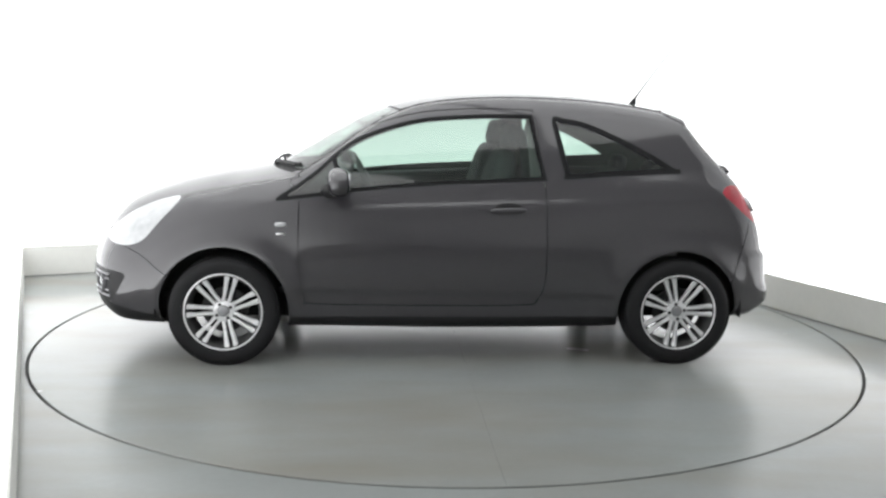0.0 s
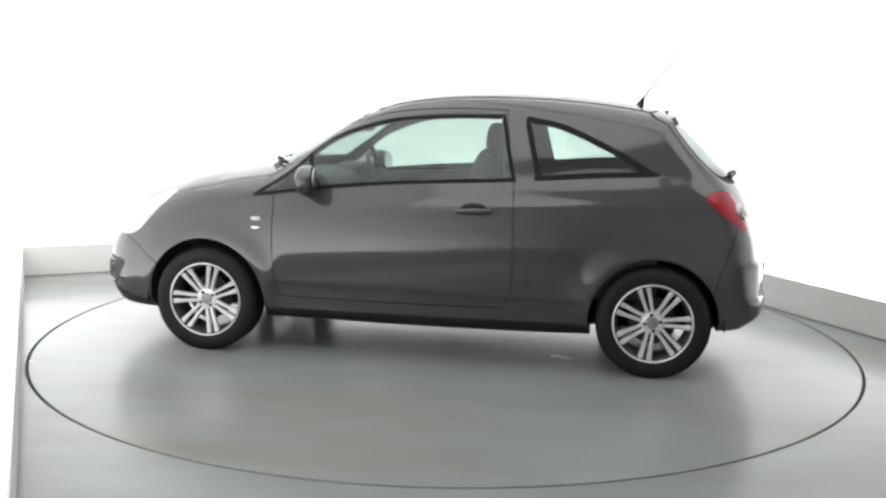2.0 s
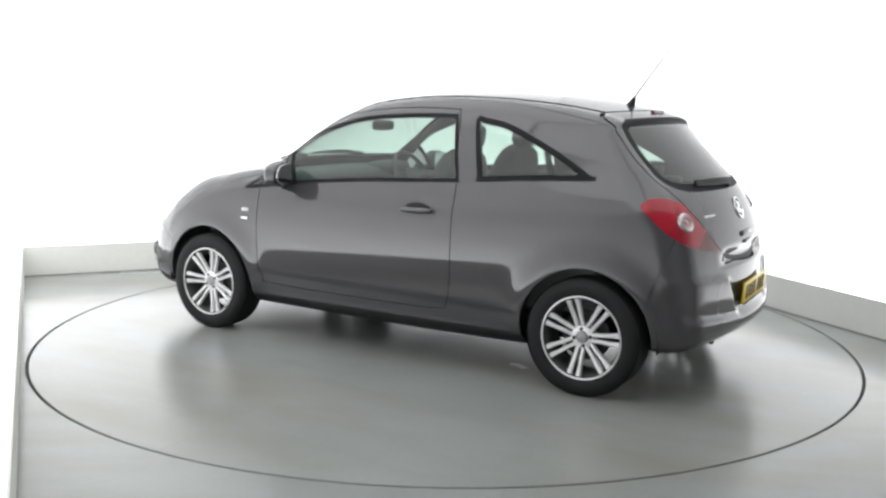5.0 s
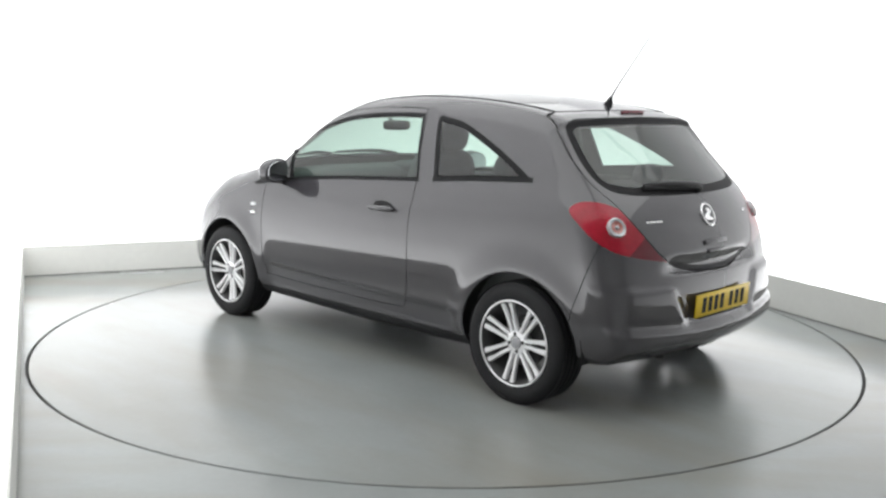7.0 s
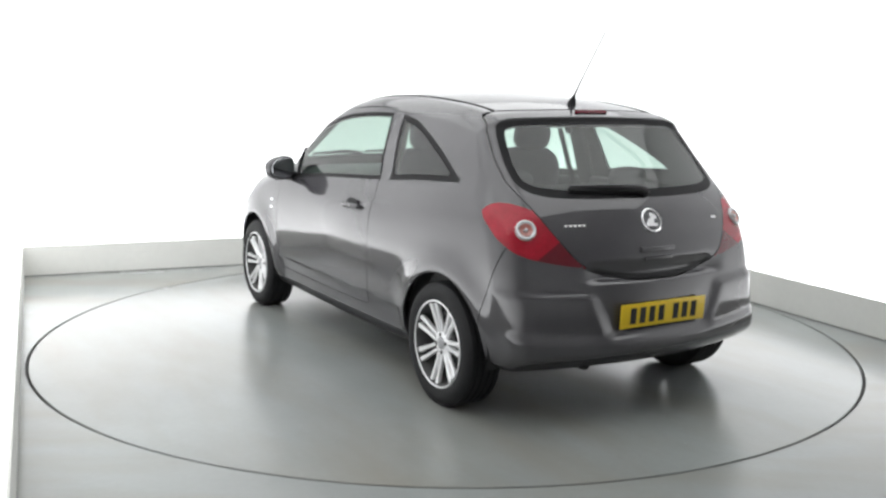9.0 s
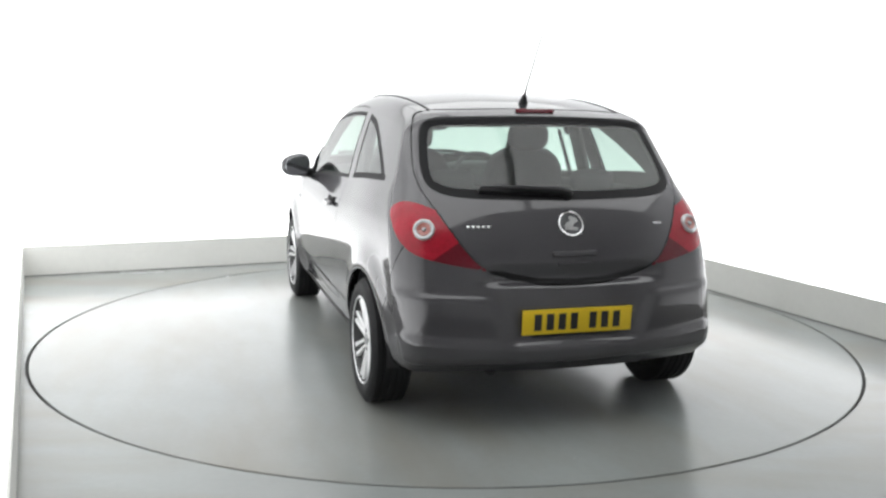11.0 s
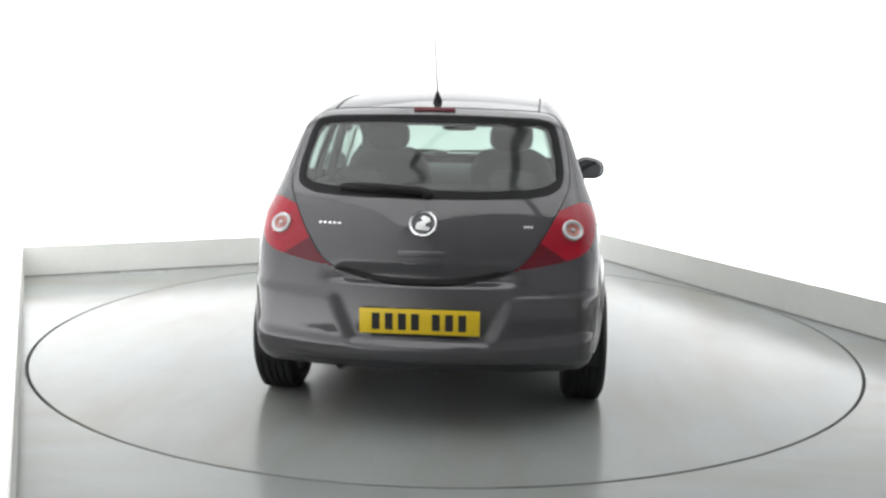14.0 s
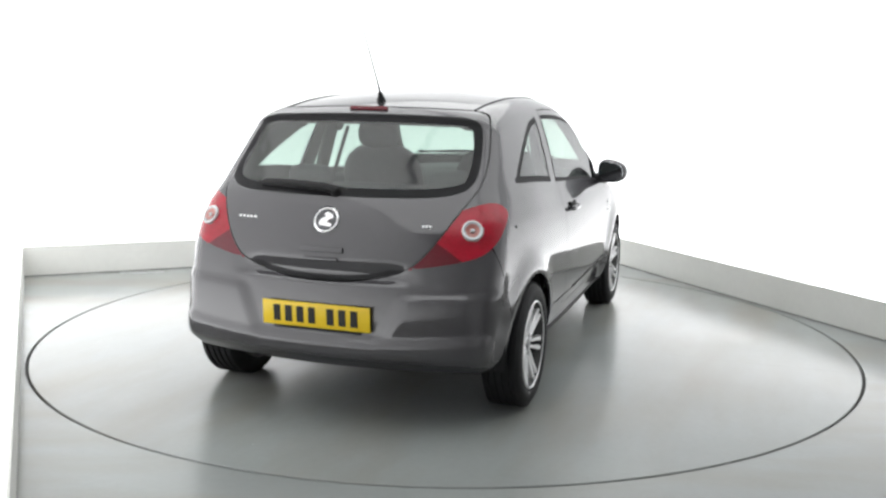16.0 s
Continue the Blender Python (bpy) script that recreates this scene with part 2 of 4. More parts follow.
# ------------------------------------------------------------- the studio
def slab(name, corners, z0, z1, material, label):
    bm = bmesh.new()
    lo = [bm.verts.new(room(x, y, z0)) for x, y in corners]
    hi = [bm.verts.new(room(x, y, z1)) for x, y in corners]
    bm.faces.new(lo[::-1]), bm.faces.new(hi)
    for i in range(len(lo)):
        j = (i + 1) % len(lo)
        bm.faces.new((lo[i], lo[j], hi[j], hi[i]))
    return tagged(part(name, bm, material), label, name.split("_")[0], kind="structure")


T = 0.15
slab("wall_back", [(RX0 - T, RY1), (RX1 + T, RY1), (RX1 + T, RY1 + T), (RX0 - T, RY1 + T)], 0.0, CEIL, M_WALL, "plain white glowing studio wall behind the turntable")
slab("wall_right", [(RX1, RY0), (RX1 + T, RY0), (RX1 + T, RY1), (RX1, RY1)], 0.0, CEIL, M_WALL_DIM, "plain white glowing studio side wall")
slab("wall_left", [(RX0 - T, RY0), (RX0, RY0), (RX0, RY1), (RX0 - T, RY1)], 0.0, CEIL, M_WALL, "plain white glowing studio side wall")
# Unseen wall behind the camera, its tone set for reflections in the car.
slab("wall_front", [(RX0 - T, RY0 - T), (RX1 + T, RY0 - T), (RX1 + T, RY0), (RX0 - T, RY0)], 0.0, CEIL, M_END_WALL, "unseen plain grey-white wall added to close the studio")
slab("ceiling", [(RX0 - T, RY0 - T), (RX1 + T, RY0 - T), (RX1 + T, RY1 + T), (RX0 - T, RY1 + T)], CEIL, CEIL + 0.1, M_CEIL, "plain white studio ceiling")


def kerb(corners, label):
    bm = bmesh.new()
    lo = [bm.verts.new(room(x, y, 0.0)) for x, y in corners]
    hi = [bm.verts.new(room(x, y, KH)) for x, y in corners]
    bm.faces.new(lo[::-1]), bm.faces.new(hi)
    for i in range(len(lo)):
        j = (i + 1) % len(lo)
        bm.faces.new((lo[i], lo[j], hi[j], hi[i]))
    bmesh.ops.bevel(bm, geom=[e for e in bm.edges if all(v.co.z > 0.1 for v in e.verts)], offset=0.006, segments=2, affect="EDGES")
    return tagged(part("baseboard", bm, M_KERB), label, "baseboard", kind="structure")


kerb([(RX0 + KT, RY1 - KT), (RX1 - KT, RY1 - KT), (RX1 - KT, RY1), (RX0 + KT, RY1)], "off-white painted upstand along the back wall")
kerb([(RX1 - KT, RY0), (RX1, RY0), (RX1, RY1), (RX1 - KT, RY1)], "off-white painted upstand along the side wall")
kerb([(RX0, RY0), (RX0 + KT, RY0), (RX0 + KT, RY1), (RX0, RY1)], "off-white painted upstand along the side wall")

def sealant(corners):
    """A thin bead of dirty sealant where the upstand meets the floor."""
    bm = bmesh.new()
    lo = [bm.verts.new(room(x, y, -0.002)) for x, y in corners]
    hi = [bm.verts.new(room(x, y, 0.006)) for x, y in corners]
    bm.faces.new(lo[::-1]), bm.faces.new(hi)
    for i in range(len(lo)):
        j = (i + 1) % len(lo)
        bm.faces.new((lo[i], lo[j], hi[j], hi[i]))
    return tagged(part("trim", bm, M_SEALANT), "thin grimy grey sealant bead along the upstand", "trim", kind="structure")


SB = 0.010
sealant([(RX0 + KT, RY1 - KT - SB), (RX1 - KT - SB, RY1 - KT - SB), (RX1 - KT - SB, RY1 - KT), (RX0 + KT, RY1 - KT)])
sealant([(RX1 - KT - SB, RY0), (RX1 - KT, RY0), (RX1 - KT, RY1 - KT), (RX1 - KT - SB, RY1 - KT)])

TABLE_R = 2.4504
GAP = 0.016


def floor_sheet():
    """The floor round the turntable: a sheet with a round hole and a lip that goes down into the joint."""
    bm = bmesh.new()
    n = 160
    rim, low, out = [], [], []
    for i in range(n):
        a = 2 * math.pi * i / n
        c, s = math.cos(a), math.sin(a)
        k = []
        if c > 1e-9: k.append((RX1 + T) / c)
        if c < -1e-9: k.append((RX0 - T) / c)
        if s > 1e-9: k.append((RY1 + T) / s)
        if s < -1e-9: k.append((RY0 - T) / s)
        d = min(k)
        rim.append(bm.verts.new(room((TABLE_R + GAP / 2) * c, (TABLE_R + GAP / 2) * s, 0)))
        low.append(bm.verts.new(room((TABLE_R + GAP / 2) * c, (TABLE_R + GAP / 2) * s, -0.08)))
        out.append(bm.verts.new(room(d * c, d * s, 0)))
    for i in range(n):
        j = (i + 1) % n
        bm.faces.new((rim[i], out[i], out[j], rim[j]))
        bm.faces.new((rim[i], rim[j], low[j], low[i]))
    # square the two far corners
    for x, y in ((RX0 - T, RY0 - T), (RX1 + T, RY0 - T), (RX0 - T, RY1 + T), (RX1 + T, RY1 + T)):
        p = bm.verts.new(room(x, y, 0))
        near = sorted(out, key=lambda v: (v.co - p.co).length)
        a, b = near[0], next(v for v in near[1:4] if any(len({near[0], v} & set(f.verts)) == 2 for f in near[0].link_faces))
        bm.faces.new((a, p, b))
    return bm


tagged(part("floor", floor_sheet(), M_FLOOR), "glossy worn grey epoxy studio floor", "floor", kind="structure")
# Black ring set into the joint to keep the gap dark.
tagged(part("joint_bed", lathe([(TABLE_R - GAP / 2 - 0.001, -0.012), (TABLE_R + GAP / 2 + 0.001, -0.012), (TABLE_R + GAP / 2 + 0.001, -0.03), (TABLE_R - GAP / 2 - 0.001, -0.03)], 160, closed=True), M_GAP), "black ring in the turntable joint", "joint", kind="structure")

table = tagged(new("turntable"), "round grey epoxy-coated car turntable in two halves, flush with the floor", "turntable")


def half_disc(s):
    """One half of the disc, with a fine joint to the other across the middle."""
    bm = bmesh.new()
    r, n, edge = TABLE_R - GAP / 2, 80, -0.055 + 0.0003 * s
    top, rim, low = [], [], []
    a0 = math.acos(edge / r)
    for i in range(n + 1):
        a = -a0 + 2 * a0 * i / n if s > 0 else a0 + 2 * (math.pi - a0) * i / n
        c, q = math.cos(a), math.sin(a)
        top.append(bm.verts.new(((r - 0.003) * c, (r - 0.003) * q, 0.0)))
        rim.append(bm.verts.new((r * c, r * q, -0.003)))
        low.append(bm.verts.new((r * c, r * q, -0.05)))
    bm.faces.new(top), bm.faces.new(low[::-1])
    for i in range(n):
        bm.faces.new((top[i + 1], top[i], rim[i], rim[i + 1]))
        bm.faces.new((rim[i + 1], rim[i], low[i], low[i + 1]))
    bm.faces.new((top[0], top[-1], rim[-1], low[-1], low[0], rim[0]))
    return bm


for side in (1, -1):
    part("deck_plate", half_disc(side), M_DISC, table)

# ---------------------------------------------------------- the car's body
# Car space: x to the nose, y to its left, z up, the origin on the ground midway between the axles.
AXLE_F, AXLE_R, HUB_Z, TYRE_R, RIM_R = 1.2555, -1.2555, 0.300, 0.301, 0.213

PROFILE = spline([
    (1.75, 0.20), (1.98, 0.215), (2.055, 0.26), (2.095, 0.34), (2.10, 0.45), (2.08, 0.56), (2.02, 0.68), (1.945, 0.785), (1.84, 0.866),
    (1.60, 0.953), (1.36, 1.006), (1.15, 1.038), (1.02, 1.068), (0.86, 1.158), (0.66, 1.275), (0.49, 1.366), (0.324, 1.427), (0.16, 1.468),
    (-0.07, 1.496), (-0.34, 1.507), (-0.68, 1.497), (-1.02, 1.464), (-1.25, 1.422), (-1.345, 1.393), (-1.372, 1.380), (-1.380, 1.358), (-1.405, 1.335), (-1.49, 1.25), (-1.60, 1.14),
    (-1.71, 1.035), (-1.775, 0.93), (-1.83, 0.80), (-1.868, 0.66), (-1.885, 0.50), (-1.885, 0.36), (-1.86, 0.29), (-1.80, 0.255),
    (-1.60, 0.245), (-1.0, 0.20), (0.0, 0.19), (1.0, 0.20)], 5)

CELL = 0.006
GX, GZ = np.arange(-2.3, 2.5, CELL), np.arange(0.0, 1.7, CELL)
_gx, _gz = np.meshgrid(GX, GZ, indexing="ij")
PROFILE_FIELD = inside(PROFILE, _gx, _gz).reshape(_gx.shape)


def profile_depth(x, z):
    u = np.clip((x - GX[0]) / CELL, 0, len(GX) - 2.001)
    v = np.clip((z - GZ[0]) / CELL, 0, len(GZ) - 2.001)
    i, j = u.astype(int), v.astype(int)
    a, b = u - i, v - j
    F = PROFILE_FIELD
    return (F[i, j] * (1 - a) + F[i + 1, j] * a) * (1 - b) + (F[i, j + 1] * (1 - a) + F[i + 1, j + 1] * a) * b


def ramp(x, lo, hi):
    k = np.clip((x - lo) / (hi - lo), 0, 1)
    return k * k * (3 - 2 * k)


def curve_at(x, xs, ys):
    """Smooth interpolation through a short table (monotone cubic by local slopes)."""
    xs, ys = np.array(xs, float), np.array(ys, float)
    m = np.gradient(ys, xs)
    x = np.clip(x, xs[0], xs[-1])
    i = np.clip(np.searchsorted(xs, x) - 1, 0, len(xs) - 2)
    h = xs[i + 1] - xs[i]
    t = (x - xs[i]) / h
    return ((1 + 2 * t) * (1 - t) ** 2 * ys[i] + t * (1 - t) ** 2 * h * m[i] + t * t * (3 - 2 * t) * ys[i + 1] + t * t * (t - 1) * h * m[i + 1])


def half_width(x, z):
    w = curve_at(z, (0.10, 0.20, 0.27, 0.36, 0.50, 0.64, 0.78, 0.90, 0.97, 1.04, 1.20, 1.37, 1.50),
                 (0.745, 0.775, 0.800, 0.818, 0.832, 0.836, 0.828, 0.802, 0.778, 0.753, 0.702, 0.638, 0.585))
    f = curve_at(x, (-2.0, -1.85, -1.65, -1.40, -1.10, -0.5, 0.5, 1.1, 1.5, 1.8, 2.0, 2.2),
                 (0.87, 0.905, 0.935, 0.962, 0.984, 1.0, 1.0, 0.990, 0.965, 0.92, 0.87, 0.80))
    w = w * f
    for ax, r0 in ((AXLE_F, 0.36), (AXLE_R, 0.35)):
        r = np.hypot(x - ax, z - HUB_Z)
        w = w + 0.025 * np.exp(-((r - r0) / np.where(r < r0, 0.05, 0.085)) ** 2) * ramp(z, 0.2, 0.34)
    # haunches over the rear wheels
    w = w + 0.017 * np.exp(-((z - 0.975) / 0.115) ** 2) * ramp(-x, 0.5, 1.25)
    # shoulder crease from the rear lamp forward, and the rising line low on the door
    zs = 0.905 - 0.035 * (x + 0.4)
    w = w + 0.0032 * np.tanh((zs - z) / 0.022) * ramp(x, -1.65, -1.3) * (1 - ramp(x, 0.3, 1.2)) * ramp(z, 0.75, 0.85)
    zl = 0.40 + 0.02 * x
    w = w - 0.016 * (1 - np.tanh((z - zl) / 0.014)) * 0.5 * ramp(z, 0.20, 0.30) * ramp(x, -0.95, -0.8) * (1 - ramp(x, 0.8, 0.95))
    return w


def depth_terms(x, y, z):
    ay = np.abs(y)
    crown = 0.030 * (ay / 0.6) ** 2 * ramp(z, 0.8, 1.0) * (1 - ramp(x, 0.9, 1.2)) + 0.055 * (ay / 0.7) ** 2.2 * ramp(x, 0.9, 1.3) * ramp(z, 0.55, 0.8)
    crown = crown + 0.016 * (ay / 0.6) ** 2 * ramp(z, 1.22, 1.40) * (1 - ramp(x, 0.6, 0.9)) * (1 - ramp(-x, 1.1, 1.35))
    bow = 0.26 * (ay / 0.75) ** 2.6 * ramp(x, 1.15, 1.7) + 0.12 * (ay / 0.62) ** 2 * ramp(x, 0.1, 0.7) * (1 - ramp(x, 1.1, 1.5))
    bow = bow - 0.085 * (ay / 0.62) ** 2 * ramp(-x, 1.1, 1.45)
    # rear bumper: ledge, lower lip, plate recess; tailgate scoop
    rear = ramp(-x, 1.28, 1.68)
    wide = 0.340 + 0.45 * (z - 0.5)
    niche = (1 - ramp(ay - wide, -0.046, 0.046)) * ramp(z, 0.385, 0.435)
    ledge = 0.021 * (1 - np.tanh((z - 0.602 - 0.020 * (ay / 0.7) ** 2) / 0.011)) * 0.5 * (1 - niche)
    lip = 0.016 * (1 - np.tanh((z - 0.400 - 0.03 * (ay / 0.7) ** 2) / 0.014)) * 0.5 - 0.050 * (1 - ramp(z, 0.26, 0.355))
    scoop = -0.032 * ramp(-z, -0.765, -0.685) * ramp(z, 0.652, 0.668) * (1 - ramp(ay, 0.30, 0.48))
    bow = bow + rear * (ledge + lip + scoop)
    # front bumper: air intake
    intake = -0.05 * ramp(z, 0.27, 0.30) * (1 - ramp(z, 0.40, 0.43)) * (1 - ramp(ay, 0.42, 0.48)) * ramp(x, 1.7, 1.8)
    bow = bow - intake
    g1 = profile_depth(x + bow, z + crown)
    g2 = half_width(x, z) - ay
    return g1, g2


def depth(x, y, z):
    g1, g2 = depth_terms(x, y, z)
    r = 0.06 + 0.05 * ramp(z, 0.3, 0.6) + 0.04 * ramp(x, 1.2, 1.6) - 0.035 * ramp(z, 1.0, 1.15) * ramp(x, -1.75, -1.5)
    corner = r - np.hypot(np.maximum(r - g1, 0), np.maximum(r - g2, 0))
    return np.where((g1 < r) & (g2 < r), corner, np.minimum(g1, g2))


def skin():
    """Half of the body's skin (y >= 0) as points of a grid, found along rays from a spine inside the car."""
    FX, RX, SZ = 1.15, -1.05, 0.62
    nf, nm, nr, nt = 84, 190, 84, 150
    src, azi = [], []
    for i in range(nf):
        src.append(FX), azi.append(math.pi / 2 * i / nf)
    for i in range(nm):
        src.append(FX + (RX - FX) * i / nm), azi.append(math.pi / 2)
    for i in range(nr + 1):
        src.append(RX), azi.append(math.pi / 2 * (1 + i / nr))
    src, azi = np.array(src)[:, None], np.array(azi)[:, None]
    k = np.linspace(0, 1, nt)[None, :]
    ele = np.radians(-42 + 132 * k)
    dx, dy, dz = np.cos(azi) * np.cos(ele), np.sin(azi) * np.cos(ele), np.sin(ele) + 0 * azi
    lo, hi = np.zeros(dx.shape), np.full(dx.shape, 1.6)
    # march to the first crossing, then halve
    step = np.linspace(0.1, 1.6, 76)
    found = np.zeros(dx.shape, bool)
    for s in step:
        d = depth(src + dx * s, dy * s, SZ + dz * s)
        out = (d < 0) & ~found
        hi = np.where(out, s, hi)
        lo = np.where(out, s - 0.02, lo)
        found |= out
    for _ in range(18):
        mid = (lo + hi) / 2
        ins = depth(src + dx * mid, dy * mid, SZ + dz * mid) > 0
        lo, hi = np.where(ins, mid, lo), np.where(ins, hi, mid)
    P = np.stack([src + dx * lo, np.abs(dy * lo), SZ + dz * lo], -1)
    P[0, :, 1] = 0
    P[-1, :, 1] = 0
    P[:, -1, 1] = 0
    n, m = dx.shape
    idx = np.arange(n * m).reshape(n, m)
    faces = [tuple(int(q) for q in (idx[i, j], idx[i, j + 1], idx[i + 1, j + 1], idx[i + 1, j])) for i in range(n - 1) for j in range(m - 1)]
    # join the columns that meet at the two poles
    V = P.reshape(-1, 3)
    remap = np.arange(len(V))
    remap[idx[:nf + 1, -1]] = idx[0, -1]
    remap[idx[nf + nm:, -1]] = idx[nf + nm, -1]
    faces = [tuple(dict.fromkeys(int(remap[q]) for q in f)) for f in faces]
    return V, [f for f in faces if len(f) > 2]


def normals_at(V):
    h = 0.010
    x, y, z = V[:, 0], V[:, 1], V[:, 2]
    g = np.stack([depth(x + h, y, z) - depth(x - h, y, z), depth(x, y + h, z) - depth(x, y - h, z), depth(x, y, z + h) - depth(x, y, z - h)], -1)
    g[:, 1] = np.where(y < 1e-4, 0, g[:, 1])
    return -g / (np.linalg.norm(g, axis=1, keepdims=True) + 1e-9)


def cut(V, faces, d):
    """Split the faces along the line where the values d (one per vertex) change sign."""
    d = np.where(np.abs(d) < 2e-5, 2e-5, d)
    V, made, out = list(V), {}, []
    pos = (d > 0).tolist()
    dl = d.tolist()
    for f in faces:
        s = [pos[v] for v in f]
        if all(s) or not any(s):
            out.append(f)
            continue
        a, b = [], []
        for i, v in enumerate(f):
            w = f[(i + 1) % len(f)]
            (a if pos[v] else b).append(v)
            if pos[v] != pos[w]:
                key = (min(v, w), max(v, w))
                if key not in made:
                    p, q = key
                    k = dl[p] / (dl[p] - dl[q])
                    made[key] = len(V)
                    V.append(V[p] * (1 - k) + V[q] * k)
                a.append(made[key])
                b.append(made[key])
        out += [tuple(g) for g in (a, b) if len(g) > 2]
    return np.array(V), out


def ring(points, per=4):
    return spline(points, per)


DOOR = ring([(0.85, 0.93), (0.852, 0.70), (0.845, 0.50), (0.82, 0.375), (0.76, 0.34), (0.2, 0.332), (-0.38, 0.335), (-0.46, 0.365), (-0.497, 0.48), (-0.500, 0.75),
             (-0.490, 1.02), (-0.458, 1.22), (-0.436, 1.38), (-0.40, 1.405), (-0.12, 1.408), (0.15, 1.389), (0.335, 1.350), (0.525, 1.288), (0.655, 1.208), (0.80, 1.085), (0.90, 1.0)])
DOOR_LIGHT = ring([(0.975, 0.912), (0.87, 0.985), (0.762, 1.062), (0.64, 1.172), (0.520, 1.250), (0.335, 1.316), (0.148, 1.356), (-0.129, 1.377), (-0.40, 1.379),
                   (-0.428, 1.366), (-0.462, 1.20), (-0.500, 1.035), (-0.48, 1.022), (0.1, 0.992), (0.514, 0.957), (0.9, 0.908)])
QUARTER_LIGHT = ring([(-0.548, 1.352), (-0.60, 1.352), (-0.730, 1.328), (-0.918, 1.250), (-1.081, 1.169), (-1.215, 1.090), (-1.222, 1.078), (-0.9, 1.062), (-0.63, 1.042), (-0.615, 1.06), (-0.58, 1.2)])
HEAD_LAMP = ring([(1.50, 0.900), (1.60, 0.888), (1.72, 0.845), (1.83, 0.785), (1.93, 0.70), (1.945, 0.665), (1.88, 0.645), (1.78, 0.645), (1.69, 0.68), (1.60, 0.78)])
FOG_PANEL = ring([(2.3, 0.505), (1.95, 0.503), (1.80, 0.490), (1.815, 0.44), (1.86, 0.37), (1.93, 0.325), (2.3, 0.315)])
TAIL_LAMP = ring([(-0.530, 0.972), (-0.575, 0.999), (-0.65, 1.002), (-0.74, 0.978), (-0.84, 0.93), (-0.95, 0.85), (-1.03, 0.745), (-0.99, 0.728), (-0.90, 0.742), (-0.80, 0.764),
                  (-0.70, 0.797), (-0.62, 0.848), (-0.565, 0.905), (-0.532, 0.945)])


def mirrored(points):
    """A closed outline from its left half, listed from the bottom middle to the top middle."""
    return ring(points + [(-y, z) for y, z in points[-2:0:-1]])


REAR_LIGHT = mirrored([(0, 1.016), (0.30, 1.018), (0.50, 1.028), (0.592, 1.062), (0.614, 1.13), (0.600, 1.24), (0.575, 1.33), (0.52, 1.366), (0.40, 1.376), (0, 1.381)])
TAILGATE = mirrored([(0, 0.656), (0.18, 0.664), (0.33, 0.695), (0.43, 0.75), (0.50, 0.83), (0.575, 0.95), (0.635, 1.06), (0.642, 1.15), (0.625, 1.26), (0.600, 1.35), (0.545, 1.394),
                     (0.40, 1.407), (0, 1.415)])


def regions(V, only=None):
    """Signed values, positive inside, of each cut line at points V of the left half."""
    x, y, z = V[:, 0], V[:, 1], V[:, 2]
    far = np.full(len(V), -0.5)
    side = (y > 0.35) & (x < 1.30) & (x > -1.35)
    R = {}
    R["door"] = lambda: np.where(side, inside(DOOR, x, z), far)
    R["door_light"] = lambda: np.where(side, inside(DOOR_LIGHT, x, z), far)
    R["quarter_light"] = lambda: np.where(side, inside(QUARTER_LIGHT, x, z) + 0.010, far)
    R["arch_front"] = lambda: np.where(y > 0.4, 0.352 - np.hypot(x - AXLE_F, z - HUB_Z - 0.005), far)
    R["arch_rear"] = lambda: np.where(y > 0.4, 0.343 - np.hypot(x - AXLE_R, z - HUB_Z - 0.002), far)
    R["head_lamp"] = lambda: np.where((x > 1.3) & (y > 0.25), inside(HEAD_LAMP, x, z), far)
    R["fog_panel"] = lambda: np.where((x > 1.6), inside(FOG_PANEL, x, z), far)
    R["tail_lamp"] = lambda: np.where((x < -1.3) & (y > 0.3), np.minimum(inside(TAIL_LAMP, (x + y) * 0.7071, z), -inside(TAILGATE, y, z) - 0.004), far)
    R["rear_light"] = lambda: np.where(x < -1.2, inside(REAR_LIGHT, y, z), far)
    R["tailgate"] = lambda: np.where(x < -1.2, inside(TAILGATE, y, z), far)
    g2 = half_width(x, z) - y
    cowl = 1.06 - 0.16 * (y / 0.6) ** 2
    R["windscreen"] = lambda: np.where((x > 0.1) & (z > 0.9), np.minimum(np.minimum(g2 - 0.080, x - 0.355 + 0.06 * (y / 0.5) ** 2), cowl - 0.03 - x), far)
    R["bonnet"] = lambda: np.where(z > 0.6, np.minimum(np.minimum(0.665 - 0.10 * (x - 1.1) - y, x - cowl), 2.035 - 0.32 * (y / 0.7) ** 2.4 - x), far)
    R["front_bumper"] = lambda: np.where(x > 1.3, curve_at(x, (1.3, 1.56, 1.70, 1.85, 2.2), (0.40, 0.50, 0.60, 0.652, 0.66)) - z, far)
    R["rear_bumper"] = lambda: np.where((x < -1.3) & (z < 0.9), -x - curve_at(z, (0.1, 0.45, 0.785, 1.2), (1.555, 1.562, 1.66, 1.78)), far)
    R["spoiler"] = lambda: np.where(x > 1.45, 0.262 + 0.20 * (x - 1.6) - z, far)
    R["sail"] = lambda: np.where(side, x - 0.600 - 0.40 * (z - 0.965), far)
    R["lamp_corner"] = lambda: np.where(x < -1.3, 0.822 + 0.9 * ((x + y) * 0.7071 + 0.86) * -1 - z, far)
    R["sill"] = lambda: np.where((x < 1.2) & (x > -1.2), 0.266 - z, far)
    return R[only]() if only else {k: f() for k, f in R.items()}


GAPS = ("door", "bonnet", "tailgate", "front_bumper", "rear_bumper")
SEALS = {"door_light": 0.021, "quarter_light": 0.030, "windscreen": 0.018, "rear_light": 0.038}


